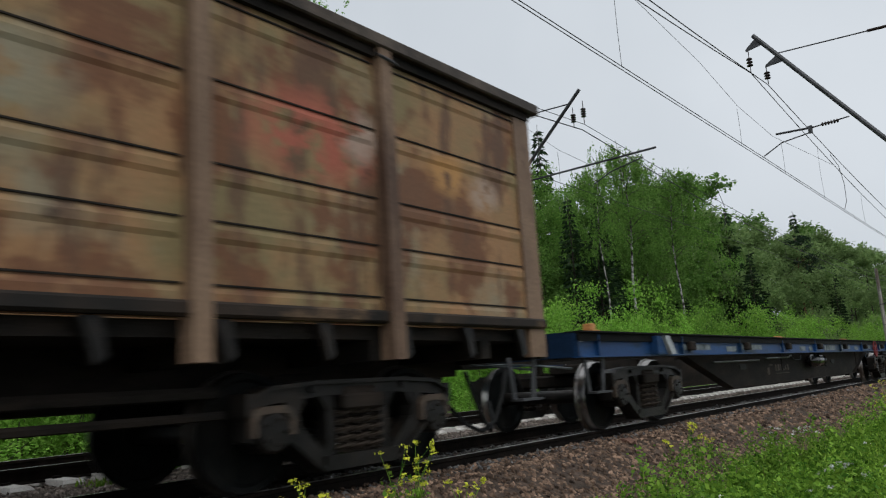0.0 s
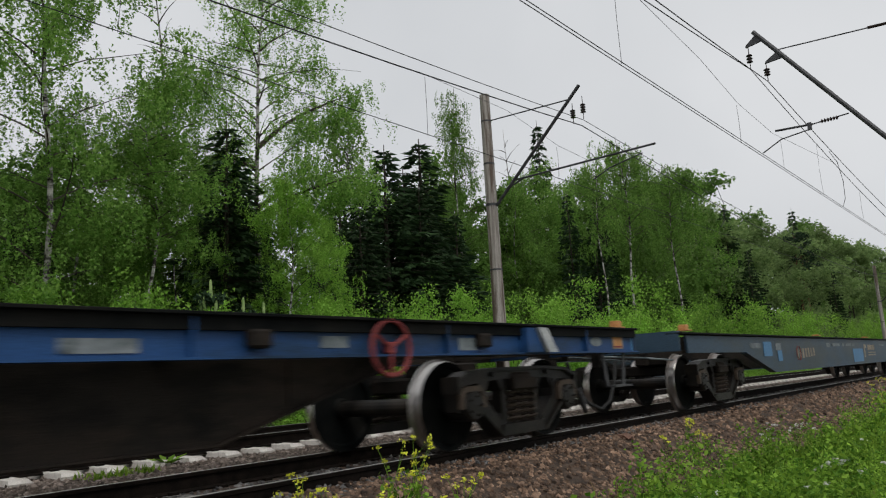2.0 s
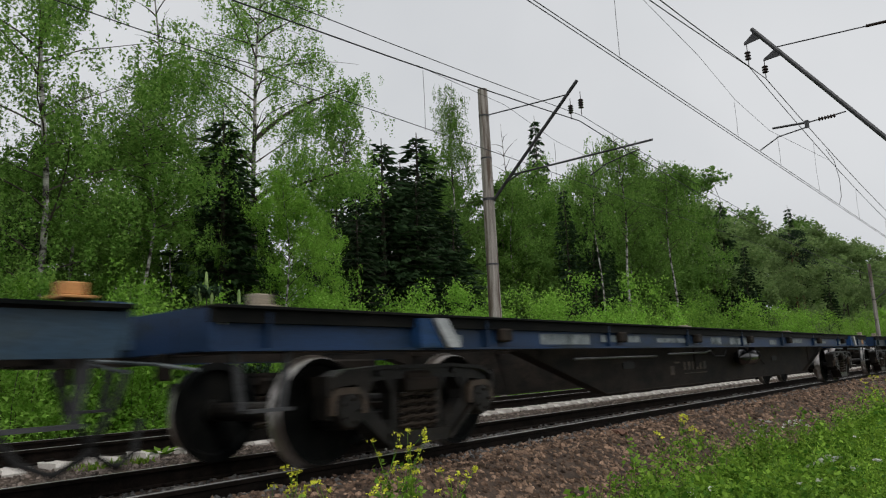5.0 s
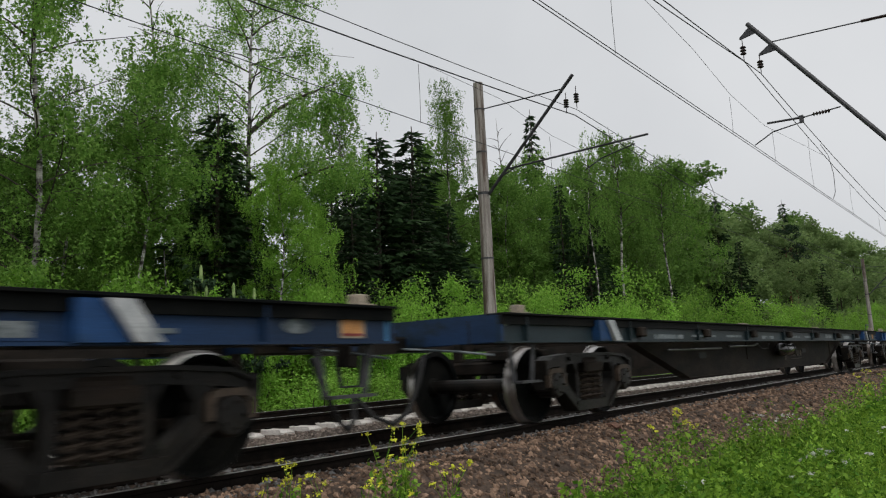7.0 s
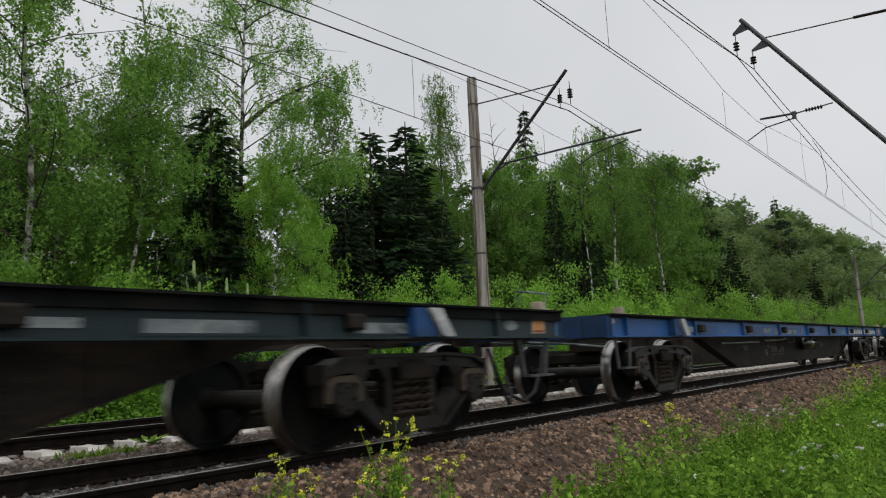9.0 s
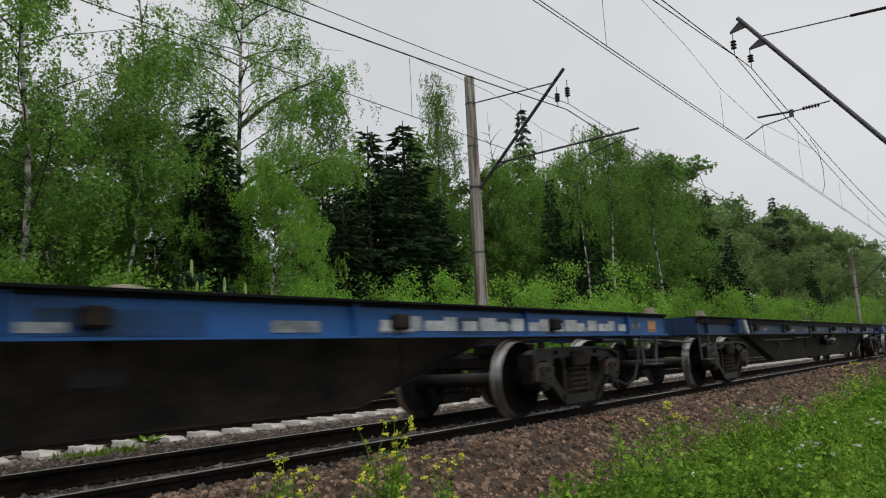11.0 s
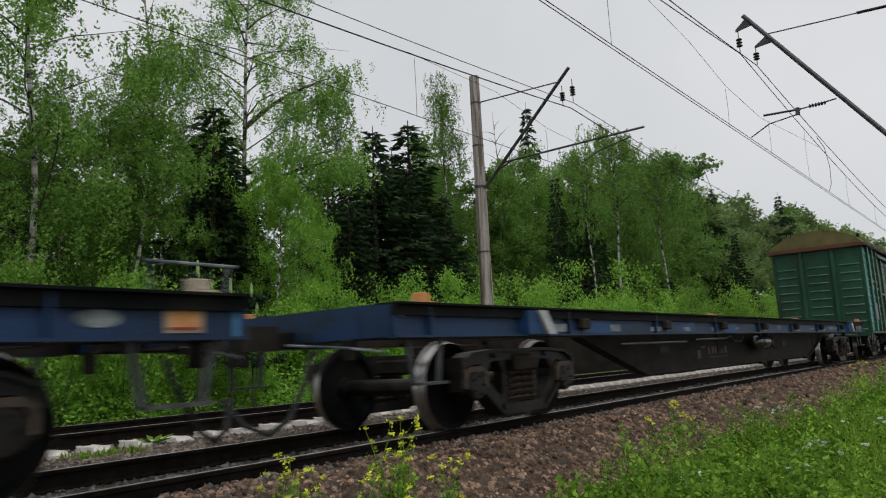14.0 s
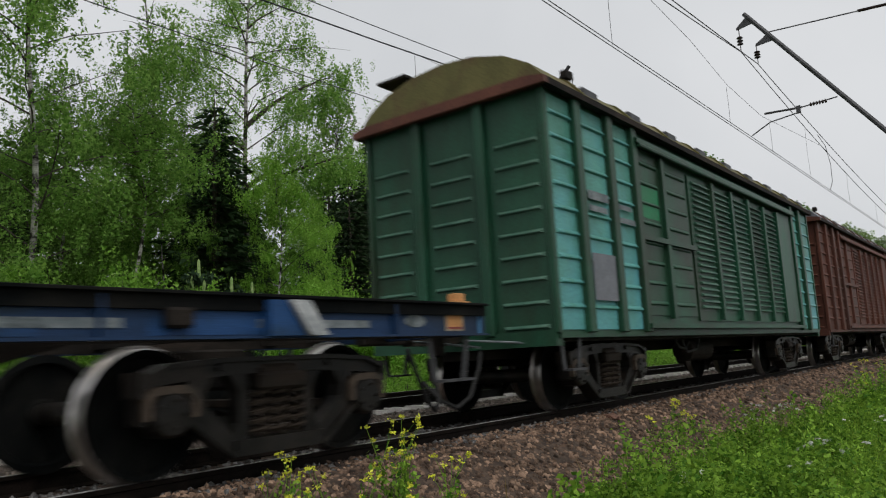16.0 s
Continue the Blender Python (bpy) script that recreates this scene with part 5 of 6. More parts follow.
    if seed == 6:
        bars(w, "lettering_bar", "mark", [(mid + 0.78 + k * 0.155, mid + 0.90 + k * 0.155, 1.13, 1.17) for k in range(8)] + [(mid + 0.78 + k * 0.15, mid + 0.90 + k * 0.15, 1.045, 1.085) for k in range(4)], -1.4385, "pale lettering as plain bars")
    if seed == 5:
        for k in range(17):
            x = base - 3.2 + k * 0.31
            bars(w, "lettering_bar", "white", [(x, x + 0.20 + 0.05 * (k % 3), 1.05, 1.15 + 0.04 * (k % 2))], -1.437, "white lettering as plain bars")
    if deep:
        y = -1.464
        o = -first
        bars(w, "light_panel", "lightblue", [(-87.25 + o, -85.85 + o, 0.60, 0.98)], y, "light blue painted rectangle")
        bars(w, "number_bar", "cream", [(-93.3 + o + k * 0.245, -93.17 + o + k * 0.245, 0.77 + 0.01 * k, 1.0 + 0.004 * k) for k in range(7)], y, "row of unreadable cream digits as bars")
        bars(w, "emblem", "cream", [(-85.62 + o, -85.28 + o, 0.99, 1.10), (-85.62 + o, -85.48 + o, 0.72, 0.99)], y, "cream angular emblem")
        bars(w, "lettering_bar", "cream", [(-85.05 + o + k * 0.17, -84.92 + o + k * 0.17, 0.93, 1.09) for k in range(7)] + [(-85.05 + o, -83.86 + o, 0.84, 0.87), (-85.05 + o, -83.86 + o, 0.76, 0.80)], y, "cream lettering as plain bars")
        bars(w, "faded_marking", "mark", [(-90.4 + o, -90.0 + o, 1.03, 1.14), (-89.8 + o, -88.9 + o, 1.05, 1.13), (-88.6 + o, -88.35 + o, 1.05, 1.13), (-88.1 + o, -86.9 + o, 1.06, 1.13), (-82.9 + o, -82.2 + o, 1.05, 1.11), (-96.6 + o, -95.9 + o, 1.02, 1.12), (-94.9 + o, -94.5 + o, 0.98, 1.12)], y, "unreadable faded marking")
        bars(w, "light_panel", "lightblue", [(-95.75 + o, -95.2 + o, 0.86, 1.15), (-94.8 + o, -94.5 + o, 0.75, 0.97)], y - 0.004)
        part("hand_brake", Geo().lathe([(-1.50, 0.16), (-1.52, 0.16)], (-93.3 + o, 0, 0.9), "y", 16), M["red"], w, "small red wheel")
    bogie(w, 0.0)
    bogie(w, base)
    return w


def ribs(parent, x0, x1, z0, z1, step, y, s, mat, out=0.032):
    """Horizontal pressed ribs on a side wall at y, towards s: one part each on one mesh."""
    ya, yb = y, y + s * out
    g = Geo().add([(x0 + 0.03, ya, 0), (x1 - 0.03, ya, 0), (x1 - 0.08, yb, 0.018), (x0 + 0.08, yb, 0.018), (x0 + 0.08, yb, 0.032), (x1 - 0.08, yb, 0.032), (x1 - 0.05, ya, 0.07), (x0 + 0.05, ya, 0.07)],
                  [(0, 1, 2, 3), (3, 2, 5, 4), (4, 5, 6, 7), (0, 3, 4, 7), (1, 6, 5, 2)] if s < 0 else [(3, 2, 1, 0), (4, 5, 2, 3), (7, 6, 5, 4), (7, 4, 3, 0), (2, 5, 6, 1)])
    me = g.mesh("rib", mat)
    z = z0
    while z < z1:
        part("rib", me, None, parent).location = (0, 0, z)
        z += step


def boxcar(x_end, paint, side_paint, label):
    """A covered goods wagon with pressed steel walls; x_end: its end wall's x at 12 s."""
    w = thing("boxcar", label, "wagon", "wagons of the freight train")
    WAGONS.append((w, x_end))
    L, Y, Z0, Z1 = 13.75, 1.50, 1.02, 4.12
    P, S = M[paint], M[side_paint]
    posts = [0.0, 0.75, 1.72, 2.55, 11.85, 12.65, 13.4]
    for s in (-1, 1):
        g = Geo()
        g.box(0, L, *sorted((s * (Y - 0.03), s * Y)), Z0, Z1)
        part("side_wall", g, P, w, "")
        for a, b in ((0.0, 0.8), (0.8, 1.75), (1.75, 2.55), (11.95, 12.7), (12.7, 13.72)):
            pg = Geo().box(a + 0.05, b, *sorted((s * Y, s * (Y + 0.012))), Z0 + 0.02, Z1 - 0.08)
            panel = part("wall_panel", pg, S, w, "ribbed steel wall panel")
            ribs(panel, a + 0.05, b, 1.30, 4.0, 0.31, s * (Y + 0.012), s, S)
        for x in posts[1:4] + posts[4:6]:
            part("wall_post", Geo().box(x - 0.09, x + 0.09, *sorted((s * Y, s * (Y + 0.10))), Z0 - 0.02, Z1, 0, 0.012), P, w, "vertical wall post")
        # doorway: fixed bay, then the louvred sliding door
        dg = Geo().box(2.62, 4.75, *sorted((s * Y, s * (Y + 0.02))), 1.25, 3.85)
        leaf = part("door_leaf", dg, P, w, "plain door leaf")
        ribs(leaf, 2.62, 3.5, 1.40, 3.7, 0.31, s * (Y + 0.02), s, P)
        ribs(leaf, 3.75, 4.7, 1.40, 3.7, 0.31, s * (Y + 0.02), s, P)
        part("door_bar", Geo().box(2.62, 4.85, *sorted((s * (Y + 0.02), s * (Y + 0.10))), 2.38, 2.46).box(3.55, 3.68, *sorted((s * (Y + 0.02), s * (Y + 0.09))), 1.2, 3.85), P, w)
        if side_paint == "turq":
            part("painted_patch", Geo().box(2.75, 3.45, *sorted((s * (Y + 0.02), s * (Y + 0.026))), 2.75, 3.25), M["brightgreen"], w, "bright green painted patch")
            part("painted_patch", Geo().box(0.95, 1.62, *sorted((s * (Y + 0.05), s * (Y + 0.056))), 1.42, 2.05), M["greygreen"], w, "grey primer patch")
            bars(w, "faded_marking", "mark", [(0.95, 1.55, 2.78, 2.9), (0.95, 1.5, 2.62, 2.70), (1.85, 2.4, 2.55, 2.63), (1.85, 2.3, 2.75, 2.82)], s * (Y + 0.055))
        lv = Geo().box(4.85, 11.6, *sorted((s * Y, s * (Y + 0.03))), 1.18, 3.75)
        part("sliding_door", lv, P, w, "sliding door with rows of louvres")
        for k in range(5):
            x0 = 5.0 + k * 1.12
            g = Geo()
            for j in range(22):
                z = 1.40 + j * 0.105
                ya, yb = s * (Y + 0.03), s * (Y + 0.085)
                g.prism([(ya, z), (yb, z), (yb, z + 0.012), (ya, z + 0.06)], x0, x0 + 0.82, 0, "x")
            part("louvre", g, (M["green_pale"] if k < 3 else P) if side_paint == "turq" else P, w, "column of pressed louvres")
            part("door_stile", Geo().box(x0 + 0.90, x0 + 1.02, *sorted((s * (Y + 0.03), s * (Y + 0.11))), 1.2, 3.75, 0, 0.01), P, w)
        part("door_leaf", Geo().box(10.65, 11.7, *sorted((s * (Y + 0.03), s * (Y + 0.06))), 1.2, 3.8), P, w)
        part("door_track", Geo().box(2.55, 11.9, *sorted((s * Y, s * (Y + 0.14))), 3.86, 3.94).tube([(2.6, s * (Y + 0.14), 3.83), (11.9, s * (Y + 0.14), 3.83)], 0.03, 6), P, w, "door runner rail")
        part("sill", Geo().box(0, L, *sorted((s * (Y - 0.1), s * (Y + 0.03))), 0.94, Z0).box(2.5, 11.9, *sorted((s * Y, s * (Y + 0.14))), 1.05, 1.12), P, w)
        footstep(w, 0.35, s * 1.45, 0.4)
    for x, q in ((0.0, -1), (L, 1)):
        end = part("end_wall", Geo().box(*sorted((x, x - q * 0.03)), -Y, Y, Z0, Z1).prism([(-Y, Z1), (Y, Z1), (0.9, Z1 + 0.38), (0, Z1 + 0.48), (-0.9, Z1 + 0.38)], *sorted((x, x - q * 0.03)), 0, "x"), P, w)
        for a, b in ((-1.47, -0.66), (-0.42, 0.42), (0.66, 1.47)):
            me = Geo().add([(x, a + 0.07, 0), (x, b - 0.07, 0), (x + q * 0.045, b - 0.11, 0.018), (x + q * 0.045, a + 0.11, 0.018), (x + q * 0.045, a + 0.11, 0.028), (x + q * 0.045, b - 0.11, 0.028), (x, b - 0.07, 0.058), (x, a + 0.07, 0.058)],
                           [(0, 3, 2, 1), (3, 4, 5, 2), (4, 7, 6, 5), (0, 7, 4, 3), (1, 2, 5, 6)]).mesh("rib", M["green_pale"] if side_paint == "turq" else P)
            for k in range(9):
                part("rib", me, None, end).location = (0, 0, 1.06 + 0.295 * k)
        for y in (-0.54, 0.54):
            part("end_post", Geo().box(*sorted((x, x + q * 0.10)), y - 0.075, y + 0.075, Z0 - 0.02, Z1 + 0.1, 0, 0.02), P, w)
        for y in (-Y, Y):
            part("corner_post", Geo().box(x - 0.05, x + 0.05, y - 0.04, y + 0.04, Z0 - 0.02, Z1, 0, 0.012), P, w)
        coupler(w, x, q)
        part("end_sill", Geo().box(*sorted((x + q * 0.06, x - q * 0.1)), -Y, Y, 0.85, Z0 + 0.02), P, w)
    # arched roof with its eaves and walkway hatches
    arc = [(-1.60, 4.12), (-1.60, 4.20), (-1.40, 4.42), (-1.02, 4.63), (-0.52, 4.765), (0, 4.81), (0.52, 4.765), (1.02, 4.63), (1.40, 4.42), (1.60, 4.20), (1.60, 4.12)]
    # brown cars: the grey puts the roof's whitish sheen into its colour
    part("roof", Geo().prism(arc, -0.09, L + 0.09, 0, "x"), M["roof"] if side_paint == "turq" else M["greygreen"], w, "arched metal roof, mossy and rusty" if side_paint == "turq" else "arched metal roof, its whitish sheen painted grey")
    for s in (-1, 1):
        part("eave", Geo().box(-0.12, L + 0.12, *sorted((s * 1.56, s * 1.66)), 4.08, 4.17), M["black"], w)
    part("roof_rib", Geo().prism([(-1.66, 4.08), (-1.66, 4.17), (-1.4, 4.22), (1.4, 4.22), (1.66, 4.17), (1.66, 4.08)], -0.20, -0.08, 0, "x"), M["brown"], w, "dark brown end rim of the roof")
    for k in range(9):
        x = 0.9 + k * 1.5
        part("roof_seam", Geo().prism([(p[0] * 1.012, p[1] + 0.025) for p in arc], x, x + 0.06, 0, "x"), M["roof"] if side_paint == "turq" else M["brown"], w)
        part("roof_bracket", Geo().box(x + 0.25, x + 0.70, -1.52, -1.25, 4.2, 4.42, 0, 0.04), M["galv"], w)
    part("vent", Geo().tube([(1.0, -1.3, 4.3), (1.1, -1.3, 4.62)], 0.02, 5).box(1.0, 1.2, -1.35, -1.25, 4.55, 4.66), M["black"], w)
    part("running_board", Geo().box(0.0, 0.5, 0.75, 1.3, 4.88, 4.92).tube([(0.1, 0.8, 4.7), (0.1, 0.8, 4.9)], 0.015, 5).tube([(0.4, 1.25, 4.45), (0.4, 1.25, 4.9)], 0.015, 5), M["black"], w, "small dark roof step")
    part("underframe", Geo().box(0.05, L - 0.05, -0.35, 0.35, 0.72, 1.0).box(0.05, L - 0.05, -1.38, 1.38, 0.90, 1.0), M["black"], w, "dark underframe")
    part("air_reservoir", Geo().lathe([(6.0, 0), (6.05, 0.2), (7.2, 0.2), (7.25, 0)], (0, -0.7, 0.68), "x", 16), M["black"], w)
    part("brake_hose", Geo().tube([(4.4, -1.2, 0.92), (4.6, -1.2, 0.75), (4.9, -1.2, 0.72), (5.1, -1.2, 0.9)], 0.02, 6), M["rubber"], w)
    part("brake_hose", Geo().tube([(4.7, -1.2, 0.92), (4.95, -1.2, 0.66), (5.4, -1.2, 0.70), (5.6, -1.2, 0.9)], 0.02, 6), M["rubber"], w)
    bogie(w, 1.0)
    bogie(w, L - 1.0 - WB)
    return w


def gondola(x_end, label):
    """An open high-sided wagon; x_end: its last end wall's x at 12 s."""
    L, Y, Z0, Z1 = 13.1, 1.50, 1.40, 3.86
    w = thing("gondola_wagon", label, "wagon", "wagons of the freight train")
    WAGONS.append((w, x_end - L))
    P, Q = M["ochre_body"], M["ochre_post"]
    posts = [L - 0.12 - k * 1.93 - (0.45 if k else 0) for k in range(7)]
    for s in (-1, 1):
        part("side_wall", Geo().box(0, L, *sorted((s * (Y - 0.02), s * Y)), Z0 - 0.1, Z1), P, w, "rusty ochre side wall")
        g = Geo()
        for z in (3.70, 3.06, 2.42, 1.99, 1.53):
            for a, b in zip(posts[1:], posts):
                ya, yb = s * Y, s * (Y + 0.014)
                g.add([(a + 0.1, ya, z - 0.15), (b - 0.1, ya, z - 0.15), (b - 0.14, yb, z - 0.11), (a + 0.14, yb, z - 0.11), (a + 0.14, yb, z - 0.05), (b - 0.14, yb, z - 0.05), (b - 0.1, ya, z - 0.01), (a + 0.1, ya, z - 0.01)],
                      [(0, 1, 2, 3), (3, 2, 5, 4), (4, 5, 6, 7), (0, 3, 4, 7), (1, 6, 5, 2)])
                part("panel_seam", Geo().box(a + 0.1, b - 0.1, *sorted((s * (Y + 0.001), s * (Y + 0.012))), z + 0.004, z + 0.018), M["black"], w)
        part("pressed_ribs", g, P, w)
        for i, x in enumerate(posts):
            deep = 0.03 if i == 0 else 0.10
            pts = [(s * Y, 1.45), (s * Y, Z1), (s * (Y + deep), Z1), (s * (Y + deep * 1.2), 2.2), (s * (Y + deep * 1.2), 1.0), (s * (Y - 0.05), 1.0), (s * (Y - 0.05), 1.45)]
            wd = 0.19 if i == 0 else 0.075
            part("wall_post", Geo().prism(pts, x - wd, x + (0.12 if i == 0 else wd), 0, "x"), Q, w, "tapered ochre wall post")
        part("top_chord", Geo().box(-0.14, L + 0.14, *sorted((s * (Y - 0.05), s * (Y + 0.12))), Z1, 3.99, 0, 0.015), M["chord"], w, "grimy brown top chord")
        part("edge_strip", Geo().box(0, L, *sorted((s * Y, s * (Y + 0.05))), Z1 - 0.09, Z1), M["black"], w)
        part("lower_chord", Geo().box(0, L, *sorted((s * (Y - 0.06), s * (Y + 0.08))), 1.31, 1.42, 0, 0.02), M["rim"], w)
        for k in range(14):
            x = 0.45 + k * 0.93
            part("hatch_hinge", Geo().prism([(x, 1.30), (x + 0.14, 1.30), (x + 0.18, 1.05), (x + 0.10, 1.0), (x + 0.06, 1.15)], *sorted((s * (Y - 0.03), s * (Y + 0.03)))), M["cast"], w, "hatch hinge")
        for x in (L - 2.45, L - 4.6, L - 9.0):
            part("lug", Geo().tube([(x - 0.15, s * (Y + 0.09), 3.78), (x + 0.0, s * (Y + 0.13), 3.74), (x + 0.1, s * (Y + 0.1), 3.74)], 0.016, 5), M["galv"], w)
    for x, q in ((0.0, -1), (L, 1)):
        g = Geo().box(*sorted((x, x - q * 0.03)), -Y, Y, 1.3, Z1)
        for z in (1.8, 2.3, 2.8, 3.3):
            g.box(*sorted((x, x + q * 0.06)), -1.42, 1.42, z, z + 0.1, 0, 0.02)
        part("end_wall", g, P, w)
        part("top_chord", Geo().box(*sorted((x - q * 0.05, x + q * 0.135)), -1.44, 1.44, Z1, 3.985, 0, 0.015), M["chord"], w)
        part("end_beam", Geo().box(*sorted((x - q * 0.1, x + q * 0.04)), -1.5, 1.5, 0.98, 1.3), M["black"], w)
        coupler(w, x, q)
    part("underframe", Geo().box(0.1, L - 0.1, -0.3, 0.3, 0.85, 1.3).box(0.05, L - 0.05, -1.42, 1.42, 1.18, 1.3), M["black"], w, "dark underframe")
    for k in range(8):
        x = 0.9 + k * 1.6
        part("cross_beam", Geo().box(x - 0.08, x + 0.08, -1.42, 1.42, 1.0, 1.2), M["black"], w)
    part("brake_cylinder", Geo().lathe([(5.9, 0), (5.92, 0.18), (6.5, 0.18), (6.55, 0)], (0, -0.6, 0.8), "x", 14), M["black"], w)
    footstep(w, L - 0.4, -1.45, 0.4)
    for y, z, r in ((-0.95, 0.80, 0.05), (-1.05, 0.63, 0.035), (0.95, 0.74, 0.05)):
        part("brake_rod", Geo().tube([(3.9, y, z), (L - 3.9, y, z)], r, 6), M["black"], w)
    bogie(w, 1.62, False)
    bogie(w, L - 1.62 - WB, False)
    return w


WAGONS = []
gondola(-140.6, "open high-sided freight wagon, rusty ochre")
gondola(-126.42, "rusty ochre open freight wagon with faded red patches")
flat_wagon(-124.0, 18.9, "blue", "blue container flat wagon with grey markings, empty", seed=1)
flat_wagon(-98.5, 19.5, "greyblue", "grey-blue flat wagon with deep side girders, empty", deep=True, seed=2)
flat_wagon(-73.4, 19.2, "bluegreen", "dark blue container flat wagon, grimy and empty", seed=3)
flat_wagon(-47.45, 18.7, "teal", "grimy teal and blue container flat wagon, empty", seed=4)
flat_wagon(-22.3, 19.3, "brightblue", "bright blue container flat wagon with white markings, empty", seed=5)
flat_wagon(3.5, 18.7, "bluegreen", "dark blue container flat wagon with faded markings, empty", seed=6)
flat_wagon(28.85, 18.65, "bluegreen", "blue container flat wagon with white stop plates, empty", seed=7)
boxcar(52.45, "green", "turq", "green boxcar with turquoise panels and a mossy roof")
boxcar(67.55, "brown", "brown", "rust-brown boxcar with a metal roof")
boxcar(82.65, "brown", "brown", "rust-brown boxcar with a metal roof")

# ---- plants on the near verge ----
def blades(name, label, areas, mat, category="grass"):
    """areas: (x0, x1, y0, y1, count, length, width)."""
    out = []
    for x0, x1, y0, y1, n, ln, wd in areas:
        x, y = rng.uniform(x0, x1, n), rng.uniform(y0, y1, n)
        keep = np.array([noise.noise((a * 0.9, b * 0.9, 3)) for a, b in zip(x, y)]) > -0.25
        x, y = x[keep], y[keep]
        n = len(x)
        z = np.array([height(a, b) for a, b in zip(x, y)])
        ang, lean = rng.uniform(0, 6.283, n), rng.uniform(0.1, 0.75, n)
        h = ln * rng.uniform(0.45, 1.25, n)
        d = np.stack([np.cos(ang), np.sin(ang)], 1)
        s = np.stack([-d[:, 1], d[:, 0]], 1) * (wd * rng.uniform(0.6, 1.3, n))[:, None]
        b = np.stack([x, y, z - 0.02], 1)
        mid = b + np.column_stack([d * (h * lean * 0.35)[:, None], h * 0.6])
        tip = b + np.column_stack([d * (h * lean)[:, None], h * (1.0 - 0.25 * lean)])
        s3 = np.column_stack([s, np.zeros(n)])
        out.append(np.stack([b - s3, b + s3, mid + s3 * 0.8, mid - s3 * 0.8], 1))
        out.append(np.stack([mid - s3 * 0.8, mid + s3 * 0.8, tip + s3 * 0.1, tip - s3 * 0.1], 1))
    me = Geo().quads(np.concatenate(out)).mesh(name, mat)
    return tagged(new(name, me), label, category, kind="stuff")


blades("grass", "fresh green grass on the verge", [(4.5, 10, -5.2, -3.0, 5000, 0.25, 0.006), (9, 22, -5.6, -2.85, 7500, 0.34, 0.008), (22, 60, -6.0, -2.7, 12000, 0.50, 0.014), (4.5, 14, -3.1, -2.4, 700, 0.16, 0.005)], M["grass"])
blades("dry_grass", "dry stalks among the grass", [(4, 30, -4.5, -2.3, 1300, 0.32, 0.004)], M["dry"])
blades("grass_beyond", "tall grass beyond the tracks", [(0, 40, 6.8, 9.5, 10000, 0.45, 0.014), (40, 110, 6.8, 10, 6000, 0.6, 0.03)], M["grass"])
blades("grass_tuft", "grass tuft between the tracks", [(4.0, 4.9, 2.35, 2.75, 170, 0.13, 0.014)], M["grass"])


def weed(h, stems, per, size, spread=0.35):
    """A leafy herb: bent stems, leaves in whorls that grow smaller upwards."""
    g = Geo()
    low, high = [], []
    for i in range(stems):
        a = random.uniform(0, 6.283)
        line = curve((0.06 * math.cos(a), 0.06 * math.sin(a), -0.03), (math.cos(a) * spread, math.sin(a) * spread, 1), h * random.uniform(0.45, 1.1), -0.15, 6, 0.09)
        g.tube(line, [0.005, 0.004, 0.004, 0.003, 0.002, 0.0015, 0.001], 4)
        low += [[*line[j]] for j in (1, 2, 3)]
        high += [[*line[j]] for j in (4, 5, 6)]
    g.quads(leaves(np.array(low), (0.06, 0.06, 0.04), per, size, 0.0, 0.55))
    g.quads(leaves(np.array(high), (0.035, 0.035, 0.035), per, size * 0.7, 0.0, 0.4))
    return g.mesh("weed", M["weed"])


WEEDS = [weed(0.42, 12, 12, 0.036), weed(0.62, 11, 13, 0.031, 0.22), weed(0.32, 13, 12, 0.043, 0.6), weed(0.8, 6, 14, 0.025, 0.12)]
spots = [(7.6, -2.95), (8.6, -3.05), (7.2, -2.85), (6.6, -3.0), (9.6, -2.95), (10.5, -2.85), (11.6, -2.95), (12.6, -3.1), (14, -2.95), (15.5, -2.85), (17, -3.0), (18.5, -2.8), (20, -2.9), (7.9, -2.72), (10.0, -2.68), (12.1, -2.66), (14.6, -2.7), (8.9, -2.45), (11.0, -2.4), (6.4, -2.62), (5.9, -2.8), (6.1, -3.05)]
EDGE = ((6.7, -3.0, 0.9), (7.3, -3.15, 1.0), (8.4, -3.1, 1.0), (9.4, -3.1, 1.1), (10.7, -3.2, 1.15), (12.9, -3.2, 1.2), (15.9, -3.4, 1.4), (18, -3.5, 1.6), (19.6, -3.4, 1.6), (21.5, -3.5, 1.7), (23.5, -3.5, 1.8))
for i, (x, y, k) in enumerate(EDGE):
    ob = new("weed", WEEDS[(1, 3, 0)[i % 3]])
    ob.matrix_basis = pose(x, y, height(x, y), 0, 0, i * 53)
    ob.scale = (k, k, k)
    tagged(ob, "tall leafy weed at the edge of the gravel", "weed", "weeds on the verge")
spots += [(random.uniform(5.4, 15), random.uniform(-4.8, -3.05)) for _ in range(85)] + [(random.uniform(14, 30), random.uniform(-4.8, -3.15)) for _ in range(45)]
for i, (x, y) in enumerate(spots):
    ob = new("weed", WEEDS[i % 4 if y < -2.8 else i % 3])
    ob.matrix_basis = pose(x, y, height(x, y), 0, 0, i * 97 % 360)
    k = 0.45 if y > -2.8 else random.choice((0.6, 0.8, 0.95, 1.25)) * (1.25 if x > 15 else 1.0)
    ob.scale = (k, k, k * random.uniform(0.85, 1.15))
    tagged(ob, "leafy green weed on the verge", "weed", "weeds on the verge")


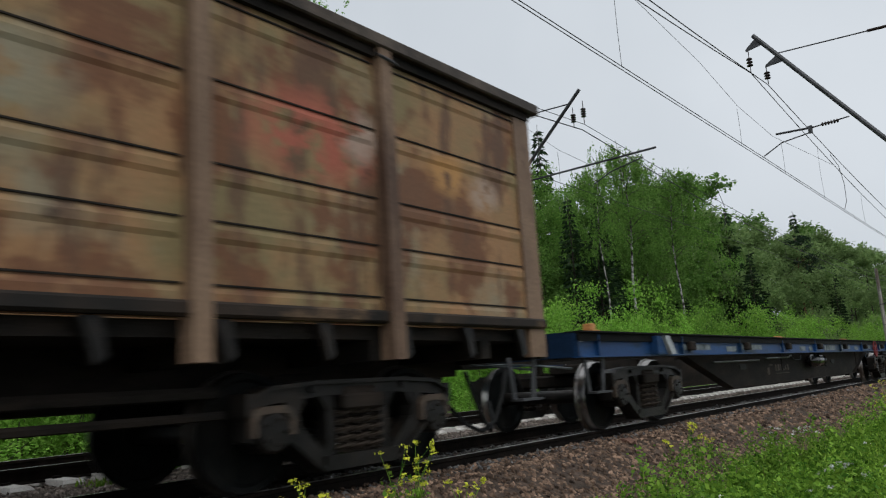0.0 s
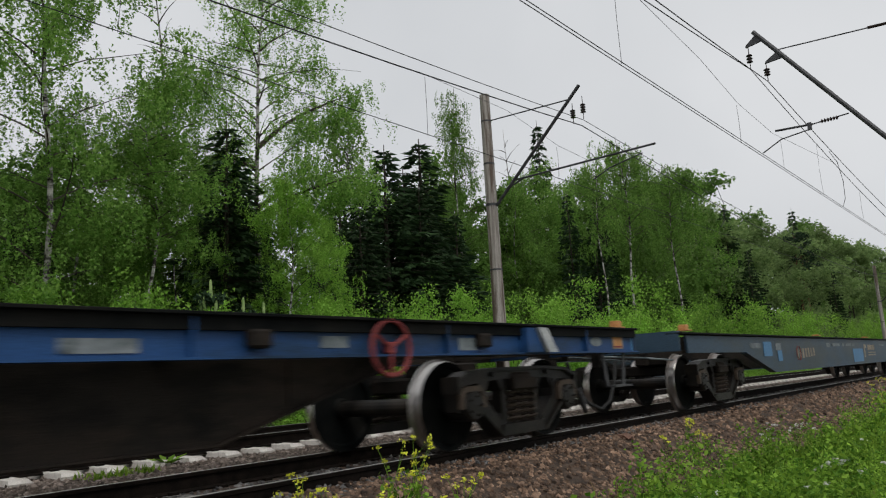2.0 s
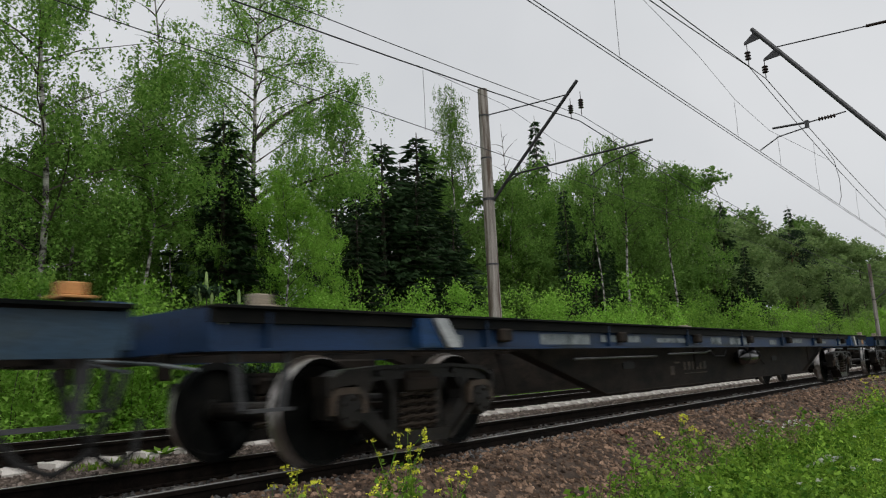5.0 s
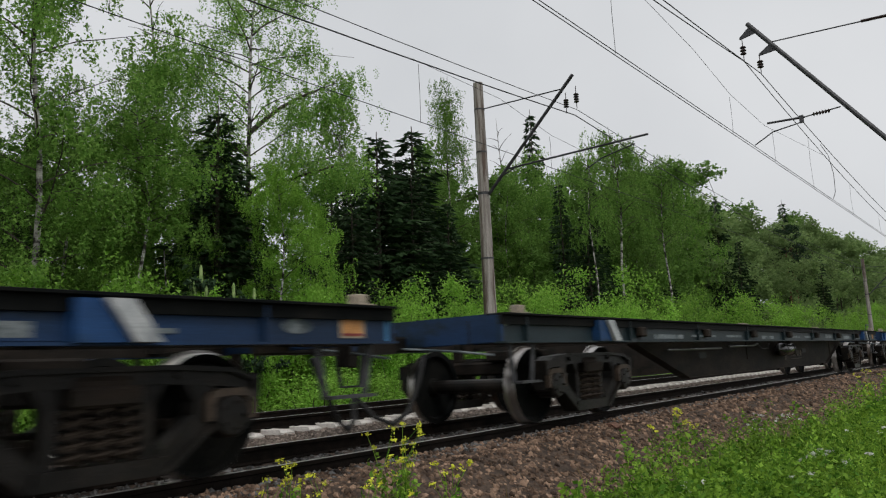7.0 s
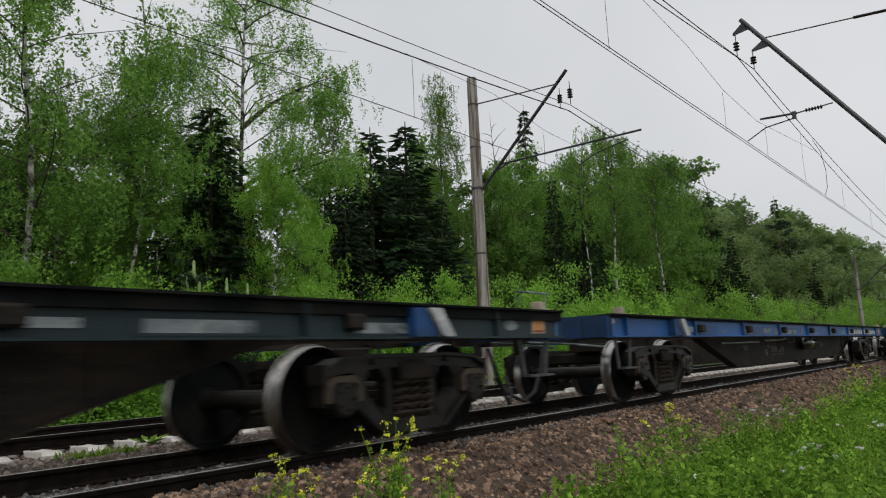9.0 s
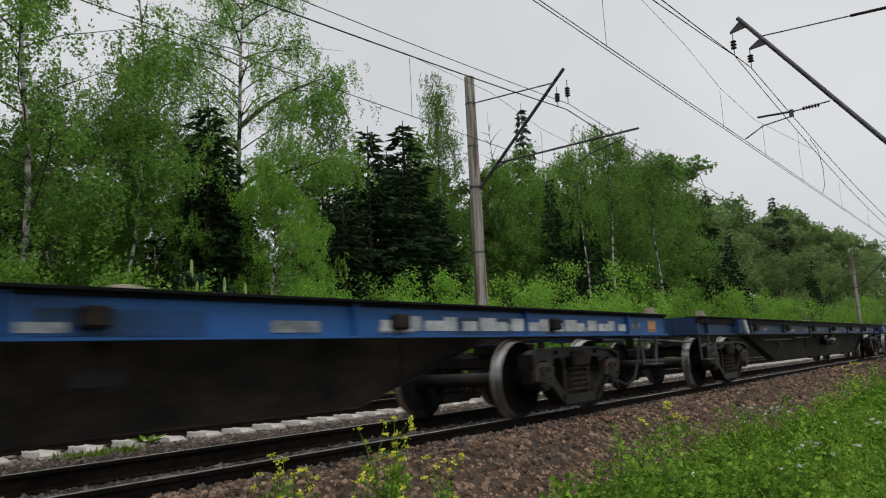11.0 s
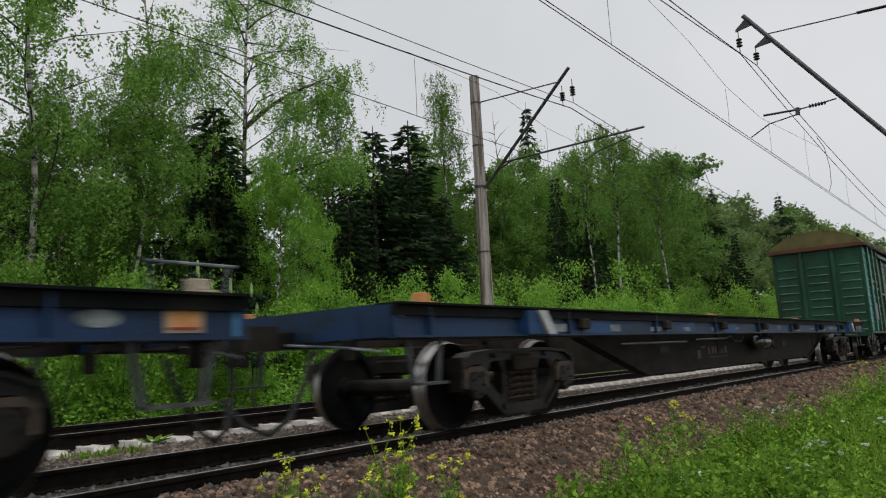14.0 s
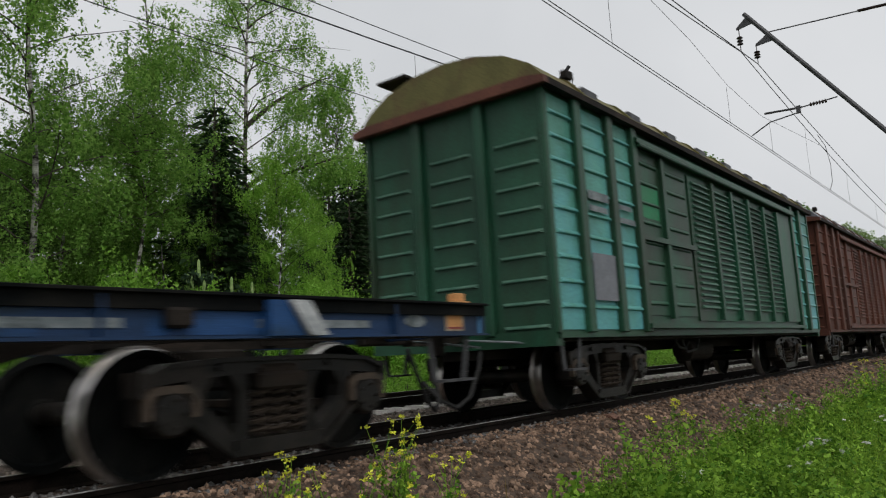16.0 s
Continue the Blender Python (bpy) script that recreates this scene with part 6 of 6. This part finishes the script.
def rape(x, y, h, stems, spread, heads=1):
    """Yellow-flowered mustard-like weed: branching stems, narrow leaves, small flower heads."""
    w = thing("yellow_flower_plant", "wild plant with small yellow flowers beside the track", "plant", "yellow flowering plants")
    st, lv, fl = Geo(), [], []
    for i in range(stems):
        a = random.uniform(0, 6.283)
        line = curve((0, 0, -0.03), (math.cos(a) * spread, math.sin(a) * spread, 1), h * random.uniform(0.65, 1.08), 0.1, 6, 0.07)
        st.tube(line, [0.0045, 0.004, 0.0036, 0.003, 0.0026, 0.002, 0.0015], 4)
        lv += [[*line[j]] for j in (1, 2, 3, 4)]
        ends = [line[6]]
        for _ in range(2):
            b = curve(line[random.choice((3, 4, 5))], (random.gauss(0, 0.6), random.gauss(0, 0.6), 1), h * 0.24, 0.1, 3, 0.1)
            st.tube(b, [0.0025, 0.002, 0.0016, 0.001], 4)
            ends.append(b[3])
        fl += [[*e] for e in ends]
    tagged(part("stalk", st, M["weed"], w), kind="stuff")
    tagged(part("foliage", Geo().quads(leaves(np.array(lv), (0.04, 0.04, 0.06), 26, 0.022, 0, 0.1)), M["weed"], w), kind="stuff")
    tagged(part("blossom", Geo().quads(leaves(np.array(fl), (0.014, 0.014, 0.010), 15, 0.0125, 0, 0.4)), M["yellow"], w, "small bright yellow flower heads"), kind="stuff")
    w.location = (x, y, height(x, y))
    return w


for x, y, h, n, s in ((3.95, -2.35, 0.98, 4, 0.16), (3.5, -2.3, 0.94, 3, 0.22), (3.1, -2.25, 0.76, 3, 0.25), (4.15, -2.2, 0.86, 3, 0.16), (3.2, -2.1, 0.70, 3, 0.35), (4.3, -2.5, 0.80, 3, 0.1), (2.9, -2.4, 0.78, 3, 0.3), (3.7, -2.45, 0.66, 3, 0.35)):
    rape(x, y, h, n, s)
for x, y, h, n, s in ((8.9, -2.25, 0.78, 1, 0.14), (9.6, -2.2, 0.70, 2, 0.16), (10.4, -2.1, 0.5, 1, 0.25), (8.2, -2.3, 0.66, 1, 0.2), (17.6, -3.1, 1.0, 4, 0.25), (19.5, -3.0, 0.9, 3, 0.25)):
    rape(x, y, h, n, s)


def daisy(x, y, h, n):
    w = thing("white_flower_plant", "small white flowers in the grass", "plant", "white flowering plants")
    st, fl = Geo(), []
    for i in range(n):
        a, r = random.uniform(0, 6.283), random.uniform(0.02, 0.25)
        line = curve((math.cos(a) * r, math.sin(a) * r, -0.03), (0.2 * math.cos(a), 0.2 * math.sin(a), 1), h * random.uniform(0.7, 1.1), 0, 3, 0.08)
        st.tube(line, [0.003, 0.0025, 0.002, 0.0015], 4)
        fl.append([*line[3]])
    tagged(part("stalk", st, M["weed"], w), kind="stuff")
    tagged(part("blossom", Geo().quads(leaves(np.array(fl), (0.014, 0.014, 0.006), 14, 0.020, 0, 0.4)), M["petal"], w, "white flower heads"), kind="stuff")
    w.location = (x, y, height(x, y))


for x, y, h, n in ((13.2, -2.35, 0.35, 9), (14.0, -2.4, 0.35, 7), (12.4, -2.4, 0.3, 6), (9.0, -3.9, 0.5, 9), (9.8, -4.1, 0.42, 8), (8.3, -3.7, 0.35, 6), (7.2, -3.3, 0.3, 5), (11.5, -4.2, 0.5, 7)):
    daisy(x, y, h, n)

# dock leaves and a curled wire between the tracks
dock = thing("dock_plant", "low broad-leaved plant between the tracks", "plant")
lv = []
for i in range(18):
    a, l = i * 0.7, random.uniform(0.16, 0.3)
    d, s = np.array([math.cos(a), math.sin(a), 0.55]), np.array([-math.sin(a), math.cos(a), 0]) * 0.04
    lv.append(np.stack([np.zeros(3), d * l * 0.55 + s, d * l + np.array([0, 0, -0.04]), d * l * 0.55 - s]))
tagged(part("foliage", Geo().quads(np.array(lv)), M["weed"], dock), kind="stuff")
dock.location = (5.25, 2.9, height(5.25, 2.9) + 0.03)


# ---- everything that rolls ----
def motions():
    for w, x in WAGONS:
        walk(w, [(t, pose(x - travel(t), 0, 0)) for t in (0.0, 4.0, 8.0, 12.0, 16.0)])
    for ws, x in WHEELSETS:
        start = random.uniform(0, 360)
        walk(ws, [(t, pose(x, 0, R_WHEEL, 0, 0, 0) @ Matrix.Rotation(-travel(t) / R_WHEEL + start, 4, "Y")) for t in TIMES])


motions()
